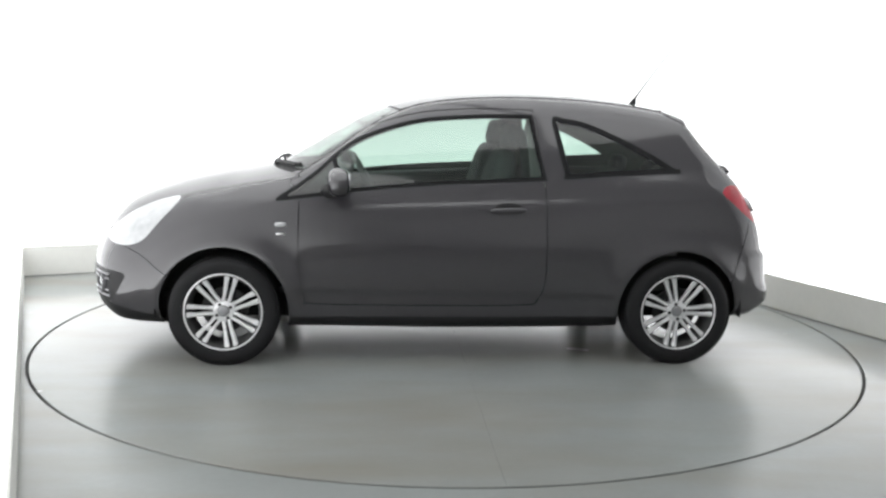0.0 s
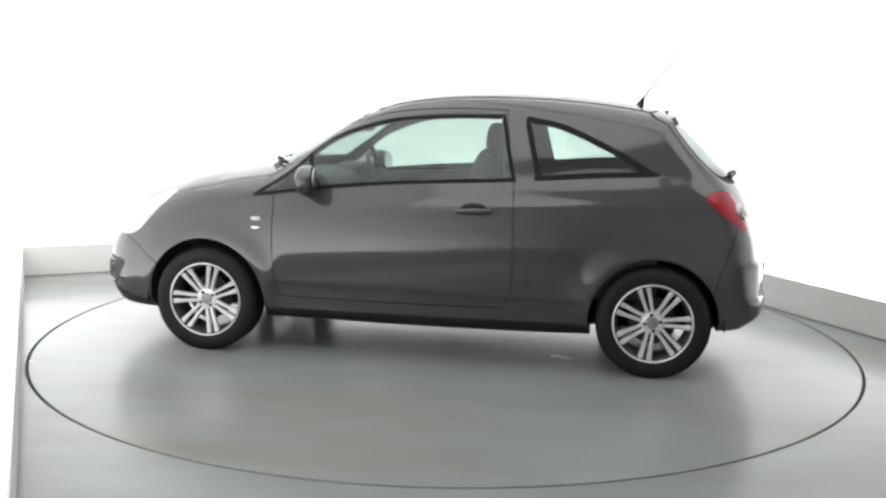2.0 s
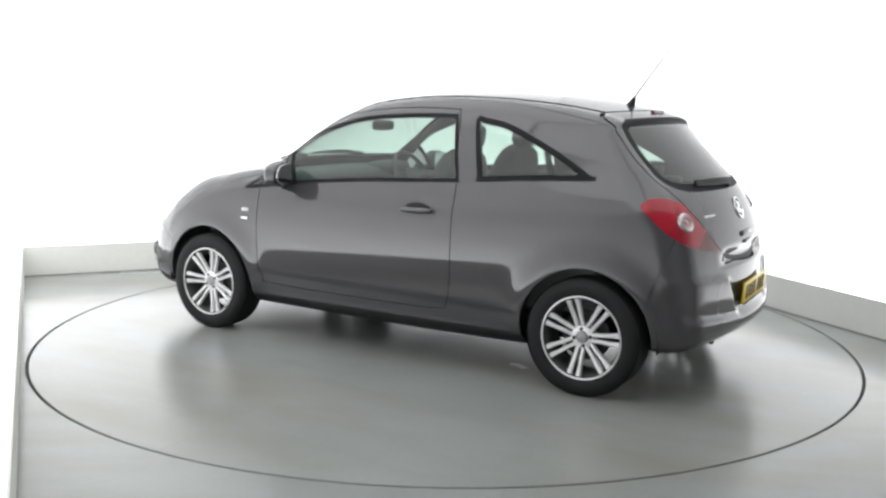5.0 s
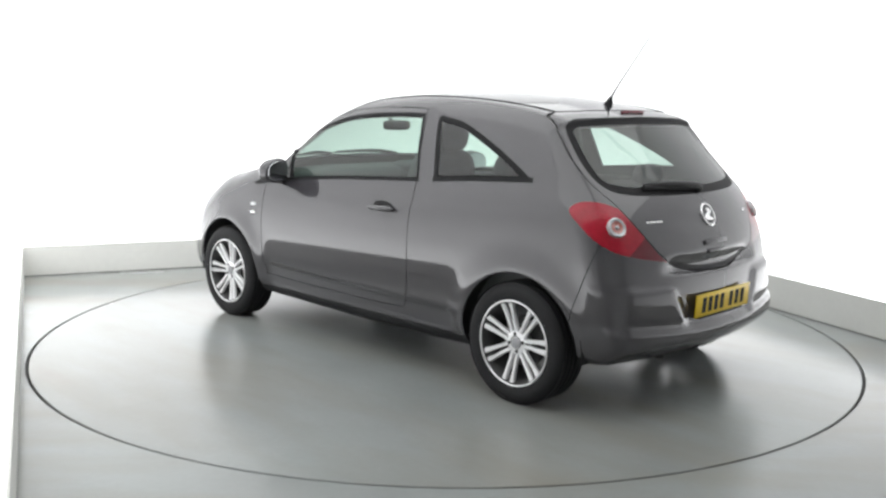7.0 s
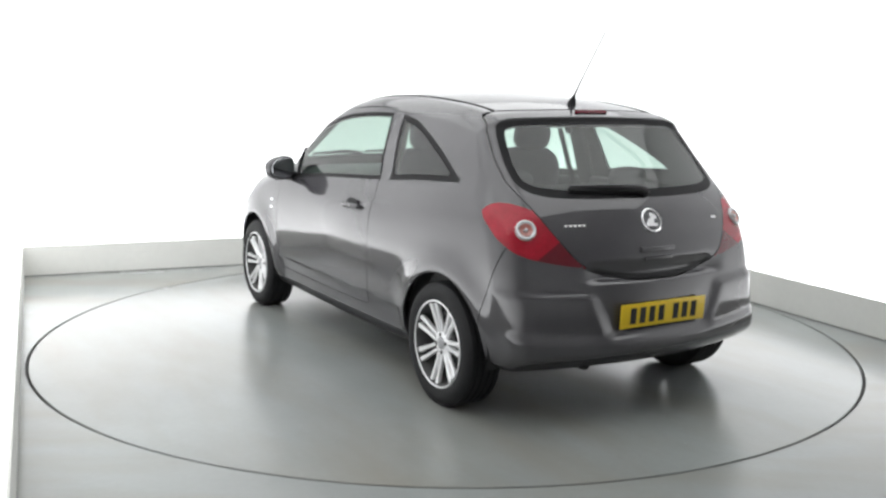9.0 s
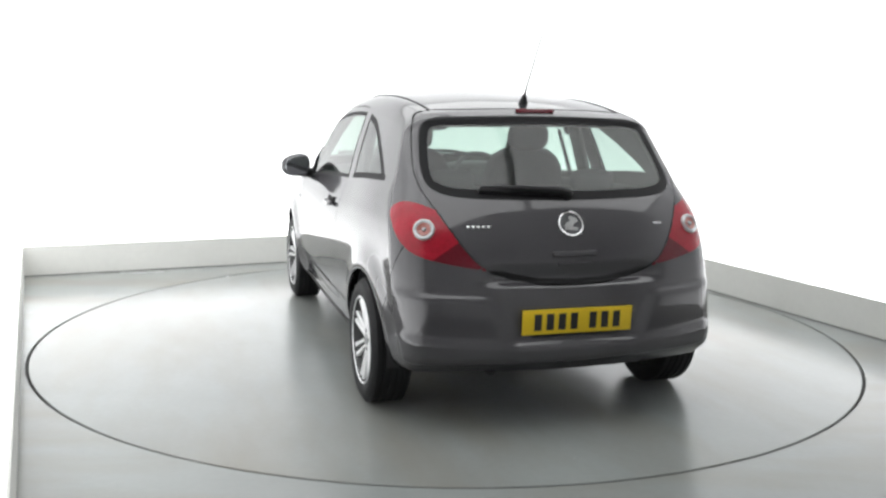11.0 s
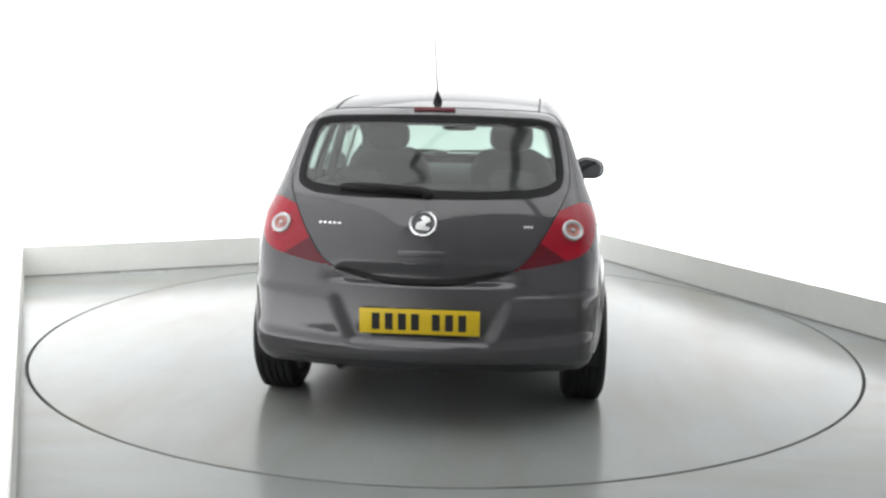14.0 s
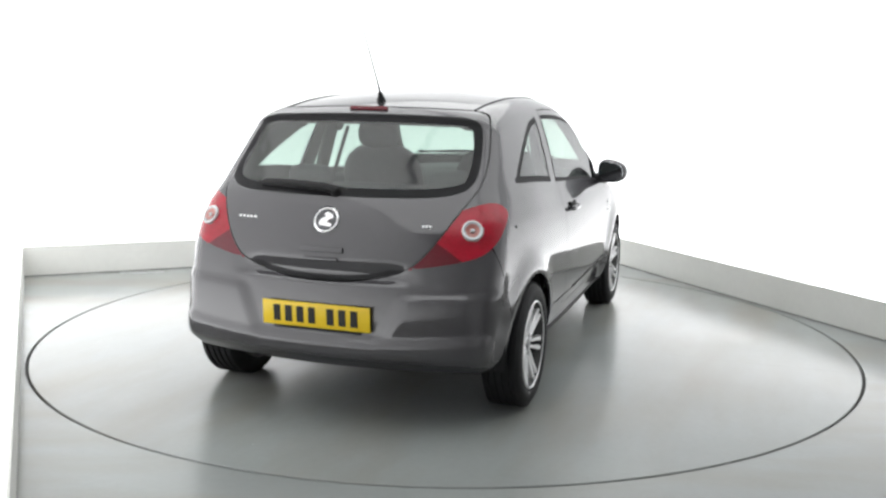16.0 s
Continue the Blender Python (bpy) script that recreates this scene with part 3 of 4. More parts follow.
def build_skin():
    V, F = skin()
    for name in ("arch_front", "arch_rear", "door_light", "quarter_light", "windscreen", "rear_light", "tail_lamp", "head_lamp", "fog_panel",
                 "door", "bonnet", "tailgate", "front_bumper", "rear_bumper", "sill", "spoiler", "sail", "lamp_corner"):
        levels = (0.0022, -0.0022) + ((0.024,) if name == "tailgate" else ()) if name in GAPS else (0.0, SEALS[name]) if name in SEALS else (0.0,)
        for lv in levels:
            V, F = cut(V, F, regions(V, name) - lv)
    C = np.array([V[list(f)].mean(0) for f in F])
    R = regions(C)
    lab = np.full(len(F), "side_panel", dtype=object)
    x, z = C[:, 0], C[:, 2]
    lab[(x > 0.7) & (z < 1.05)] = "front_wing"
    lab[(x <= 0.7) & (x > -1.25) & (z > 1.385)] = "roof"
    lab[R["sill"] > 0] = "sill"
    lab[np.abs(R["door"]) < 0.0022] = ""
    lab[(R["door"] >= 0.0022)] = "door"
    lab[R["bonnet"] > -0.0022] = ""
    lab[R["bonnet"] >= 0.0022] = "bonnet"
    fb = (R["front_bumper"] > -0.0022)
    lab[fb] = np.where(R["front_bumper"][fb] < 0.0022, "", "front_bumper")
    rb = (R["rear_bumper"] > -0.0022)
    lab[rb] = np.where(R["rear_bumper"][rb] < 0.0022, "", "rear_bumper")
    tg = (R["tailgate"] > -0.0022)
    lab[tg] = np.where(R["tailgate"][tg] < 0.0022, "", "tailgate")
    lab[tg & (R["tailgate"] > 0.0022) & (R["tailgate"] < 0.024) & (z < 0.72)] = "tailgate_lip_shade"
    lab[(R["spoiler"] > 0) & (R["front_bumper"] > 0.0022)] = "spoiler"
    lab[R["fog_panel"] > 0] = "fog_panel"
    lab[R["head_lamp"] > 0] = "head_lamp"
    lab[R["tail_lamp"] > 0] = "tail_lamp"
    for name, w in SEALS.items():
        lab[R[name] > 0] = name + "_seal"
        lab[R[name] > w] = name
    lab[(lab == "door_light") & (R["sail"] > 0)] = "sail"
    lab[(lab == "tail_lamp") & (R["lamp_corner"] > 0) & ((x + C[:, 1]) * 0.7071 < -0.76)] = "lamp_corner"
    cw = 1.06 - 0.16 * (C[:, 1] / 0.6) ** 2
    lab[(x < cw) & (x > cw - 0.034) & (z > 0.93) & (R["windscreen"] <= 0) & (C[:, 1] < 0.60)] = "cowl"
    lab[(R["arch_front"] > 0) | (R["arch_rear"] > 0)] = ""
    return V, F, lab


SKIN_V, SKIN_F, SKIN_L = build_skin()
SKIN_N = normals_at(SKIN_V)
SKIN_C = [SKIN_V[list(f)].mean(0) for f in SKIN_F]


def panel_mesh(name, labels, material, sides="left", sink=0.0, rim=0.014, keep=None):
    """A panel of the skin as a mesh: left, right, or both halves joined on the middle line; its rim is folded in."""
    pick = [f for f, l, c in zip(SKIN_F, SKIN_L, SKIN_C) if l in labels and (keep is None or keep(c))]
    verts, norms, faces, fnorm = [], [], [], []
    for s in ((1,) if sides == "left" else (-1,) if sides == "right" else (1, -1)):
        ids = {}
        for f in pick:
            q = []
            for v in f:
                key = v
                if key not in ids:
                    p, n = SKIN_V[v], SKIN_N[v]
                    ids[key] = len(verts)
                    verts.append((p - n * sink) * (1, s, 1))
                    norms.append(n * (1, s, 1))
                q.append(ids[key])
            faces.append(tuple(q if s < 0 else q[::-1]))
    # join on the middle line
    if sides == "both":
        mid, remap = {}, list(range(len(verts)))
        for i, v in enumerate(verts):
            if abs(v[1]) < 1e-5:
                k = (round(v[0], 5), round(v[2], 5))
                remap[i] = mid.setdefault(k, i)
        faces = [tuple(dict.fromkeys(remap[v] for v in f)) for f in faces]
        faces = [f for f in faces if len(f) > 2]
    loops = [norms[v] for f in faces for v in f]
    if rim:
        edges = {}
        for f in faces:
            for a, b in zip(f, f[1:] + f[:1]):
                edges[(a, b)] = True
        for a, b in [e for e in edges if (e[1], e[0]) not in edges]:
            pa, pb = np.array(verts[a]), np.array(verts[b])
            if abs(pa[1]) < 1e-5 and abs(pb[1]) < 1e-5:
                continue
            n = np.cross(pb - pa, norms[a])
            n = n / (np.linalg.norm(n) + 1e-9)
            i = len(verts)
            verts += [pa, pb, pb - norms[b] * rim, pa - norms[a] * rim]
            norms += [n] * 4
            faces.append((i + 1, i, i + 3, i + 2))
            loops += [n] * 4
    me = bpy.data.meshes.new(name)
    me.from_pydata([tuple(map(float, v)) for v in verts], [], faces)
    me.polygons.foreach_set("use_smooth", [True] * len(me.polygons))
    me.materials.append(material)
    me.update()
    if len(me.loops) == len(loops):
        me.normals_split_custom_set([tuple(map(float, n)) for n in loops])
    return me


car = tagged(new("car"), "dark grey metallic three-door hatchback parked on a turntable", "car")


def panel(name, labels, material, parent=None, sides="both", label="", **k):
    ob = new(name, panel_mesh(name, labels, material, sides, **k))
    ob.parent = parent or car
    return tagged(ob, label)


roof = panel("roof", ("roof",), M_PAINT)
bonnet = panel("bonnet", ("bonnet",), M_PAINT)
tailgate = panel("tailgate", ("tailgate",), M_PAINT, label="dark grey painted tailgate")
front_bumper = panel("front_bumper", ("front_bumper",), M_PAINT)
rear_bumper = panel("rear_bumper", ("rear_bumper",), M_PAINT)
panel("air_intake", ("fog_panel",), M_BLACK, front_bumper, label="black plastic air intake and fog lamp surround")
panel("front_spoiler", ("spoiler",), M_BLACK, front_bumper, label="black plastic front spoiler")
windscreen = panel("windscreen", ("windscreen",), M_GLASS, label="clear green-tinted windscreen", rim=0)
panel("windscreen_seal", ("windscreen_seal",), M_SEAL, windscreen)
rear_window = panel("rear_window", ("rear_light",), M_GLASS_REAR, tailgate, label="tinted heated rear window", rim=0)
panel("rear_window_seal", ("rear_light_seal",), M_SEAL, tailgate)
DOORS, QUARTERS, TAILS = {}, {}, {}
for s in ("left", "right"):
    DOORS[s] = panel("door", ("door",), M_PAINT, sides=s, label="dark grey painted door, closed")
    panel("door_window", ("door_light",), M_GLASS, DOORS[s], sides=s, label="clear green-tinted door window", rim=0)
    panel("window_seal", ("door_light_seal",), M_SEAL, DOORS[s], sides=s)
    panel("corner_pane", ("sail",), M_GLASS_DARK, DOORS[s], sides=s, label="dark triangular corner pane", rim=0)
    panel("front_wing", ("front_wing",), M_PAINT, sides=s)
    QUARTERS[s] = panel("rear_quarter", ("side_panel",), M_PAINT, sides=s)
    panel("quarter_window", ("quarter_light",), M_GLASS, QUARTERS[s], sides=s, label="fixed tinted quarter window", rim=0)
    panel("window_seal", ("quarter_light_seal",), M_SEAL, QUARTERS[s], sides=s)
    panel("sill", ("sill",), M_BLACK, sides=s, label="black plastic sill")
    panel("headlight", ("head_lamp",), M_LENS, sides=s, label="clear headlight lens")
    TAILS[s] = panel("tail_light", ("tail_lamp",), M_RED, sides=s, label="red tail light with a round clear reversing lamp")
panel("cowl", ("cowl",), M_BLACK, windscreen, label="black plastic scuttle panel")
# Black strip painted in for the shadow at the tailgate's lower edge.
panel("tailgate_lip_shade", ("tailgate_lip_shade",), M_BLACK, tailgate, label="black strip painting in the shadow along the lower edge")
for s in ("left", "right"):
    panel("lamp_corner", ("lamp_corner",), M_DEEPRED, TAILS[s], sides=s, label="smoked dark red lamp corner")
SOLID = {"", "spoiler", "lamp_corner", "cowl", "tailgate_lip_shade", "side_panel", "front_wing", "roof", "sill", "door", "bonnet", "front_bumper", "rear_bumper", "tailgate", "tail_lamp", "head_lamp", "fog_panel",
         "door_light_seal", "quarter_light_seal", "windscreen_seal", "rear_light_seal"}


def off_arches(c):
    return min(math.hypot(c[0] - AXLE_F, c[2] - HUB_Z), math.hypot(c[0] - AXLE_R, c[2] - HUB_Z)) > 0.352


panel("inner_shell", SOLID, M_INNER, sink=0.016, rim=0, label="black inner lining of the body", keep=lambda c: off_arches(c) and c[2] < 0.98)
panel("headlining", SOLID, M_LINER, sink=0.016, rim=0, label="grey cloth headlining and pillar trim", keep=lambda c: off_arches(c) and c[2] >= 0.98)

# ------------------------------------------------------------- underbody
def underbody():
    bm = bmesh.new()
    add_box(bm, (3.3, 1.20, 0.16), pose(0.05, 0, 0.30), 0.03)
    add_box(bm, (1.55, 1.50, 0.10), pose(0.0, 0, 0.27), 0.03)
    return bm


part("underbody", underbody(), M_INNER, car, "black underbody")


def wheel_well(ax, s):
    """A half drum open at the bottom and on its outer side."""
    bm = bmesh.new()
    n, r = 28, 0.375
    a0, a1 = radians(-6), radians(186)
    outer, inner = [], []
    for i in range(n + 1):
        a = a0 + (a1 - a0) * i / n
        x, z = ax + r * math.cos(a), HUB_Z + r * math.sin(a)
        outer.append(bm.verts.new((x, s * 0.795, z)))
        inner.append(bm.verts.new((x, s * 0.55, z)))
    for i in range(n):
        bm.faces.new((outer[i], outer[i + 1], inner[i + 1], inner[i]))
    bm.faces.new(inner)
    return bm


for ax in (AXLE_F, AXLE_R):
    for s in (1, -1):
        part("wheel_arch_liner", wheel_well(ax, s), M_INNER, car)


# ---------------------------------------------------------------- wheels
def tyre_mesh():
    w = 0.0925
    prof = [(0.210, -w + 0.012), (0.214, -w + 0.002), (0.232, -w - 0.004), (0.262, -w - 0.006), (0.284, -w + 0.006), (0.296, -w + 0.022)]
    tread = []
    for k, y in enumerate(np.linspace(-0.066, 0.066, 5)):
        tread += [(0.301, y - 0.011), (0.301, y + 0.011)]
        if k < 4:
            tread += [(0.294, y + 0.0125), (0.294, y + 0.0205)]
    back = [(r, -y) for r, y in prof[::-1]]
    return lathe(prof + tread + back + [(0.205, 0.07), (0.205, -0.07)], 72, pose(0, 0, 0, 90, 0, 0), closed=True)


def rim_barrel():
    return lathe([(0.213, 0.088), (0.208, 0.092), (0.201, 0.090), (0.196, 0.080), (0.186, 0.05), (0.180, -0.02), (0.188, -0.08), (0.205, -0.088), (0.208, -0.08), (0.200, 0.0), (0.206, 0.08)],
                 72, pose(0, 0, 0, 90, 0, 0), closed=True)


def rim_spokes():
    """Seven pairs of parallel spokes and the hub, facing -y before it is turned."""
    bm = bmesh.new()
    for k in range(7):
        turn = pose(0, 0, 0, 0, 0, 360 / 7 * k + 90)
        for side in (-1, 1):
            o0, o1 = 0.0150 * side, 0.0215 * side
            rows = []
            for r, off, hw, top, bot in ((0.045, o0, 0.0105, 0.064, 0.045), (0.09, o0 * 1.05, 0.0096, 0.070, 0.050), (0.15, o1 * 1.0, 0.0108, 0.077, 0.058), (0.202, o1 * 1.14, 0.0150, 0.085, 0.064)):
                rows.append([bm.verts.new(turn @ Vector(p)) for p in ((r, off - hw, bot), (r, off - hw, top - 0.005), (r, off - hw * 0.6, top), (r, off + hw * 0.6, top), (r, off + hw, top - 0.005), (r, off + hw, bot))])
            for a, b in zip(rows, rows[1:]):
                for i in range(6):
                    bm.faces.new((a[i], a[(i + 1) % 6], b[(i + 1) % 6], b[i]))
            bm.faces.new(rows[0]), bm.faces.new(rows[-1][::-1])
    add_lathe(bm, [(0, 0.062), (0.030, 0.062), (0.034, 0.066), (0.052, 0.066), (0.060, 0.060), (0.062, 0.02), (0, 0.02)], 40)
    bmesh.ops.transform(bm, matrix=pose(0, 0, 0, 90, 0, 0), verts=bm.verts[:])
    return bm


def make_wheel():
    w = part("wheel", rim_barrel(), M_BARREL, None, "silver twin-spoke alloy wheel with a black tyre")
    part("tyre", tyre_mesh(), M_RUBBER, w, "black rubber tyre")
    part("rim", rim_spokes(), M_ALLOY, w)
    part("rim_lip", lathe([(0.2135, 0.086), (0.212, 0.093), (0.207, 0.095), (0.203, 0.091), (0.200, 0.080), (0.199, 0.066), (0.203, 0.066), (0.208, 0.080)], 72, pose(0, 0, 0, 90, 0, 0), closed=True), M_ALLOY, w)
    part("hub_cap", lathe([(0, 0.071), (0.022, 0.070), (0.029, 0.067), (0.030, 0.05), (0, 0.05)], 32, pose(0, 0, 0, 90, 0, 0)), M_HUB, w)
    part("brake_disc", lathe([(0, 0.010), (0.125, 0.010), (0.125, -0.01), (0, -0.01)], 48, pose(0, 0, 0, 90, 0, 0)), M_DARKMETAL, w)
    for k in range(4):
        a = math.pi / 4 + k * math.pi / 2
        nut = lathe([(0, 0.0685), (0.0098, 0.0685), (0.0108, 0.062), (0.0108, 0.05)], 6, pose(0, 0, 0, 90, 0, 0) @ pose(0.043 * math.cos(a), 0.043 * math.sin(a), 0.0))
        part("wheel_nut", nut, M_DARKMETAL, w)
    return w


TRACK = 0.745
first = make_wheel()
first.parent = car
first.matrix_basis = pose(AXLE_F, -TRACK, HUB_Z, 0, 20, 0)
for ax, s, spin in ((AXLE_R, -1, 50), (AXLE_F, 1, 14), (AXLE_R, 1, 35.5)):
    copy_thing(first, pose(ax, s * TRACK, HUB_Z, 0, spin, 0 if s < 0 else 180))


# ------------------------------------------------------- fittings of the car
def on_skin(y, z, rear=True):
    """x of the body's rear (or front) face at y, z."""
    s = -1 if rear else 1
    lo, hi = 0.9, 2.4
    for _ in range(40):
        mid = (lo + hi) / 2
        if depth(np.array([s * mid]), np.array([y]), np.array([z]))[0] > 0:
            lo = mid
        else:
            hi = mid
    return s * lo


def side_y(x, z):
    lo, hi = 0.2, 1.1
    for _ in range(40):
        mid = (lo + hi) / 2
        if depth(np.array([x]), np.array([mid]), np.array([z]))[0] > 0:
            lo = mid
        else:
            hi = mid
    return lo


def superball(size, m=Matrix(), power=2.6, nu=28, nv=16):
    """A rounded pebble: a ball between a box and an ellipsoid."""
    bm = bmesh.new()
    bmesh.ops.create_uvsphere(bm, u_segments=nu, v_segments=nv, radius=1.0)
    for v in bm.verts:
        n = (abs(v.co.x) ** power + abs(v.co.y) ** power + abs(v.co.z) ** power) ** (1 / power)
        v.co = Vector((v.co.x * size[0] / 2 / n, v.co.y * size[1] / 2 / n, v.co.z * size[2] / 2 / n))
    bmesh.ops.transform(bm, matrix=m, verts=bm.verts[:])
    return bm


def mirror_housing(s):
    bm = superball((0.130, 0.192, 0.162), Matrix(), 2.6)
    for v in bm.verts:
        # flat at the back, drawn to a nose in front, lower towards the outside
        if v.co.x < -0.03:
            v.co.x = -0.03 + (v.co.x + 0.03) * 0.25
        k = (v.co.y * s + 0.10) / 0.2
        v.co.z = v.co.z * (1.05 - 0.28 * max(k, 0)) - 0.012 * k
    bmesh.ops.transform(bm, matrix=pose(0.625, s * 0.893, 1.018, 0, 0, 9 * s), verts=bm.verts[:])
    return bm


def mirror_glass(s):
    bm = bmesh.new()
    n = 32
    pts = []
    for i in range(n):
        a = 2 * math.pi * i / n
        y, z = 0.081 * math.copysign(abs(math.cos(a)) ** 0.75, math.cos(a)), 0.065 * math.copysign(abs(math.sin(a)) ** 0.75, math.sin(a))
        k = (y * s + 0.10) / 0.2
        pts.append((y, z * (1.05 - 0.28 * max(k, 0)) - 0.012 * k))
    add_prism(bm, [(y, z) for y, z in pts], 0.0, 0.006, Matrix(((0, 0, -1, 0), (1, 0, 0, 0), (0, 1, 0, 0), (0, 0, 0, 1))), 0.97)
    bmesh.ops.transform(bm, matrix=pose(0.625, s * 0.893, 1.018, 0, 0, 9 * s) @ pose(-0.040, 0, 0), verts=bm.verts[:])
    return bm


M_MIRROR = mat("mirror_glass", (0.45, 0.46, 0.48), 0.05, metal=1.0)
for side, s in (("left", 1), ("right", -1)):
    housing = part("door_mirror", mirror_housing(s), M_PAINT, DOORS[side], "dark grey door mirror with a black foot")
    part("mirror_glass", mirror_glass(s), M_MIRROR, DOORS[side])
    foot = tube([(0.70, s * 0.745, 0.955), (0.69, s * 0.80, 0.955), (0.665, s * 0.84, 0.958), (0.640, s * 0.87, 0.970)], [0.040, 0.030, 0.026, 0.030], 14)
    part("mirror_foot", foot, M_BLACK, DOORS[side])
    # triangular sail behind the front corner of the glass: the bar that divides it off
    y0, y1 = side_y(0.60, 0.97), side_y(0.665, 1.13)
    part("window_bar", tube([(0.60, s * (y0 + 0.001), 0.965), (0.635, s * (side_y(0.635, 1.05) + 0.001), 1.05), (0.665, s * (y1 + 0.001), 1.13)], 0.014, 10), M_SEAL, DOORS[side])
    # handle: a bar over a dark oval standing in for the recess's shade
    hy = side_y(-0.28, 0.862)
    tilt = pose(-0.285, s * (hy - 0.0015), 0.858, 0, 1.5, 0) @ pose(0, 0, 0, -7 * s, 0, 0)
    rec = superball((0.165, 0.014, 0.100), tilt, 2.2)
    part("recess_shade", rec, M_INNER, DOORS[side])
    bar = superball((0.200, 0.034, 0.030), pose(-0.285, s * (hy + 0.016), 0.866, -7 * s, 1.5, 0), 3.2, 32, 12)
    part("door_handle", bar, M_PAINT, DOORS[side], "dark grey pull handle")
    # side repeater and the small badge under it
    by = side_y(0.945, 0.775)
    part("side_repeater", superball((0.062, 0.014, 0.026), pose(0.945, s * by, 0.778, -3 * s, 0, 0), 3.0), M_LENS, car, "clear side repeater lamp")
    part("side_badge", box((0.046, 0.006, 0.012), pose(0.945, s * (side_y(0.945, 0.728) + 0.002), 0.728), 0.001), M_CHROME, car)
    # lamp units in the tail lights
    ly, lz = 0.652, 0.892
    lx = on_skin(ly, lz)
    nrm = Vector(normals_at(np.array([[lx, ly, lz]]))[0])
    nrm.y *= s
    face = Matrix.Translation(Vector((lx, s * ly, lz)) + nrm * 0.004) @ nrm.to_track_quat("Z", "Y").to_matrix().to_4x4()
    part("lamp_ring", lathe([(0.031, 0.004), (0.041, 0.008), (0.047, 0.004), (0.048, -0.012), (0.031, -0.012)], 40, face, closed=True), M_LENS, TAILS[side], "clear ring round the reversing lamp")
    part("lamp_bowl", lathe([(0, -0.003), (0.015, 0.001), (0.030, 0.006), (0.031, -0.012)], 32, face), M_AMBER, TAILS[side], "frosted lamp bowl")
    part("lamp_bulb", lathe([(0, 0.010), (0.008, 0.008), (0.011, 0.002), (0.011, -0.004)], 20, face), M_LENS, TAILS[side])

for s in (1, -1):
    part("fog_lamp", lathe([(0, 0.010), (0.030, 0.006), (0.042, 0.0), (0.044, -0.02)], 28,
                           Matrix.Translation((on_skin(0.60, 0.42, False) - 0.002, s * 0.60, 0.42)) @ Vector((1, s * 0.5, 0)).to_track_quat("Z", "Y").to_matrix().to_4x4()), M_LENS, front_bumper, "round clear fog lamp")


for s in (1, -1):
    fm = Matrix.Translation((on_skin(0.60, 0.42, False) - 0.002, s * 0.60, 0.42)) @ Vector((1, s * 0.5, 0)).to_track_quat("Z", "Y").to_matrix().to_4x4()
    part("fog_bezel", lathe([(0.044, 0.004), (0.050, 0.012), (0.058, 0.006), (0.060, -0.02), (0.044, -0.02)], 28, fm, closed=True), M_BADGE, front_bumper, "dark grey fog lamp bezel")
    for z in (0.355, 0.385, 0.450, 0.475):
        pts = [(on_skin(y, z, False) + 0.002, s * y, z) for y in (0.50, 0.56, 0.62, 0.67)]
        part("grille_slat", tube(pts, 0.006, 6), M_HUB, front_bumper)


def rear_pose(y, z, lift=0.0):
    """A pose on the tail with its z axis out of the skin, x across to the car's right, y up."""
    h = 0.012
    x = on_skin(y, z)
    du = Vector((on_skin(y, z + h) - on_skin(y, z - h), 0, 2 * h)).normalized()
    dv = Vector((on_skin(y - h, z) - on_skin(y + h, z), -2 * h, 0)).normalized()
    n = dv.cross(du).normalized()
    u = n.cross(dv).normalized()
    m = Matrix((dv, u, n)).transposed().to_4x4()
    return Matrix.Translation(Vector((x, y, z)) + n * lift) @ m


# round badge: ring, dark field and a plain raised shape
badge = part("rear_badge", lathe([(0.049, 0.002), (0.051, 0.007), (0.056, 0.008), (0.060, 0.005), (0.061, -0.004), (0.049, -0.004)], 48, rear_pose(0, 0.915), closed=True), M_CHROME, tailgate, "round chrome badge")
part("badge_field", lathe([(0, 0.003), (0.050, 0.003), (0.050, -0.003)], 40, rear_pose(0, 0.915)), M_BADGE, badge)
emblem = bmesh.new()
add_prism(emblem, [(-0.034, -0.030), (0.028, -0.036), (0.034, -0.020), (0.006, -0.014), (0.016, 0.002), (0.036, 0.010), (0.030, 0.026), (0.002, 0.040), (-0.014, 0.030), (-0.004, 0.014), (-0.026, 0.004), (-0.036, -0.012)], 0.0, 0.007, rear_pose(0, 0.915), 0.92)
part("badge_emblem", emblem, M_CHROME, badge)
for y0, y1, z, n in ((0.475, 0.365, 0.905, 5), (-0.435, -0.480, 0.905, 3)):
    for i in range(n):
        y = y0 + (y1 - y0) * (i + 0.5) / n
        part("badge_letter", box((abs(y1 - y0) / n * 0.66, 0.010, 0.003), rear_pose(y, z, 0.001), 0.0008), M_CHROME, tailgate)
# pull ledge over the lower edge of the tailgate
part("tailgate_grip", box((0.210, 0.026, 0.016), rear_pose(0, 0.790, 0.002), 0.006), M_PAINT, tailgate)
part("tailgate_grip", box((0.165, 0.020, 0.014), rear_pose(0, 0.748, 0.003), 0.006), M_PAINT, tailgate)

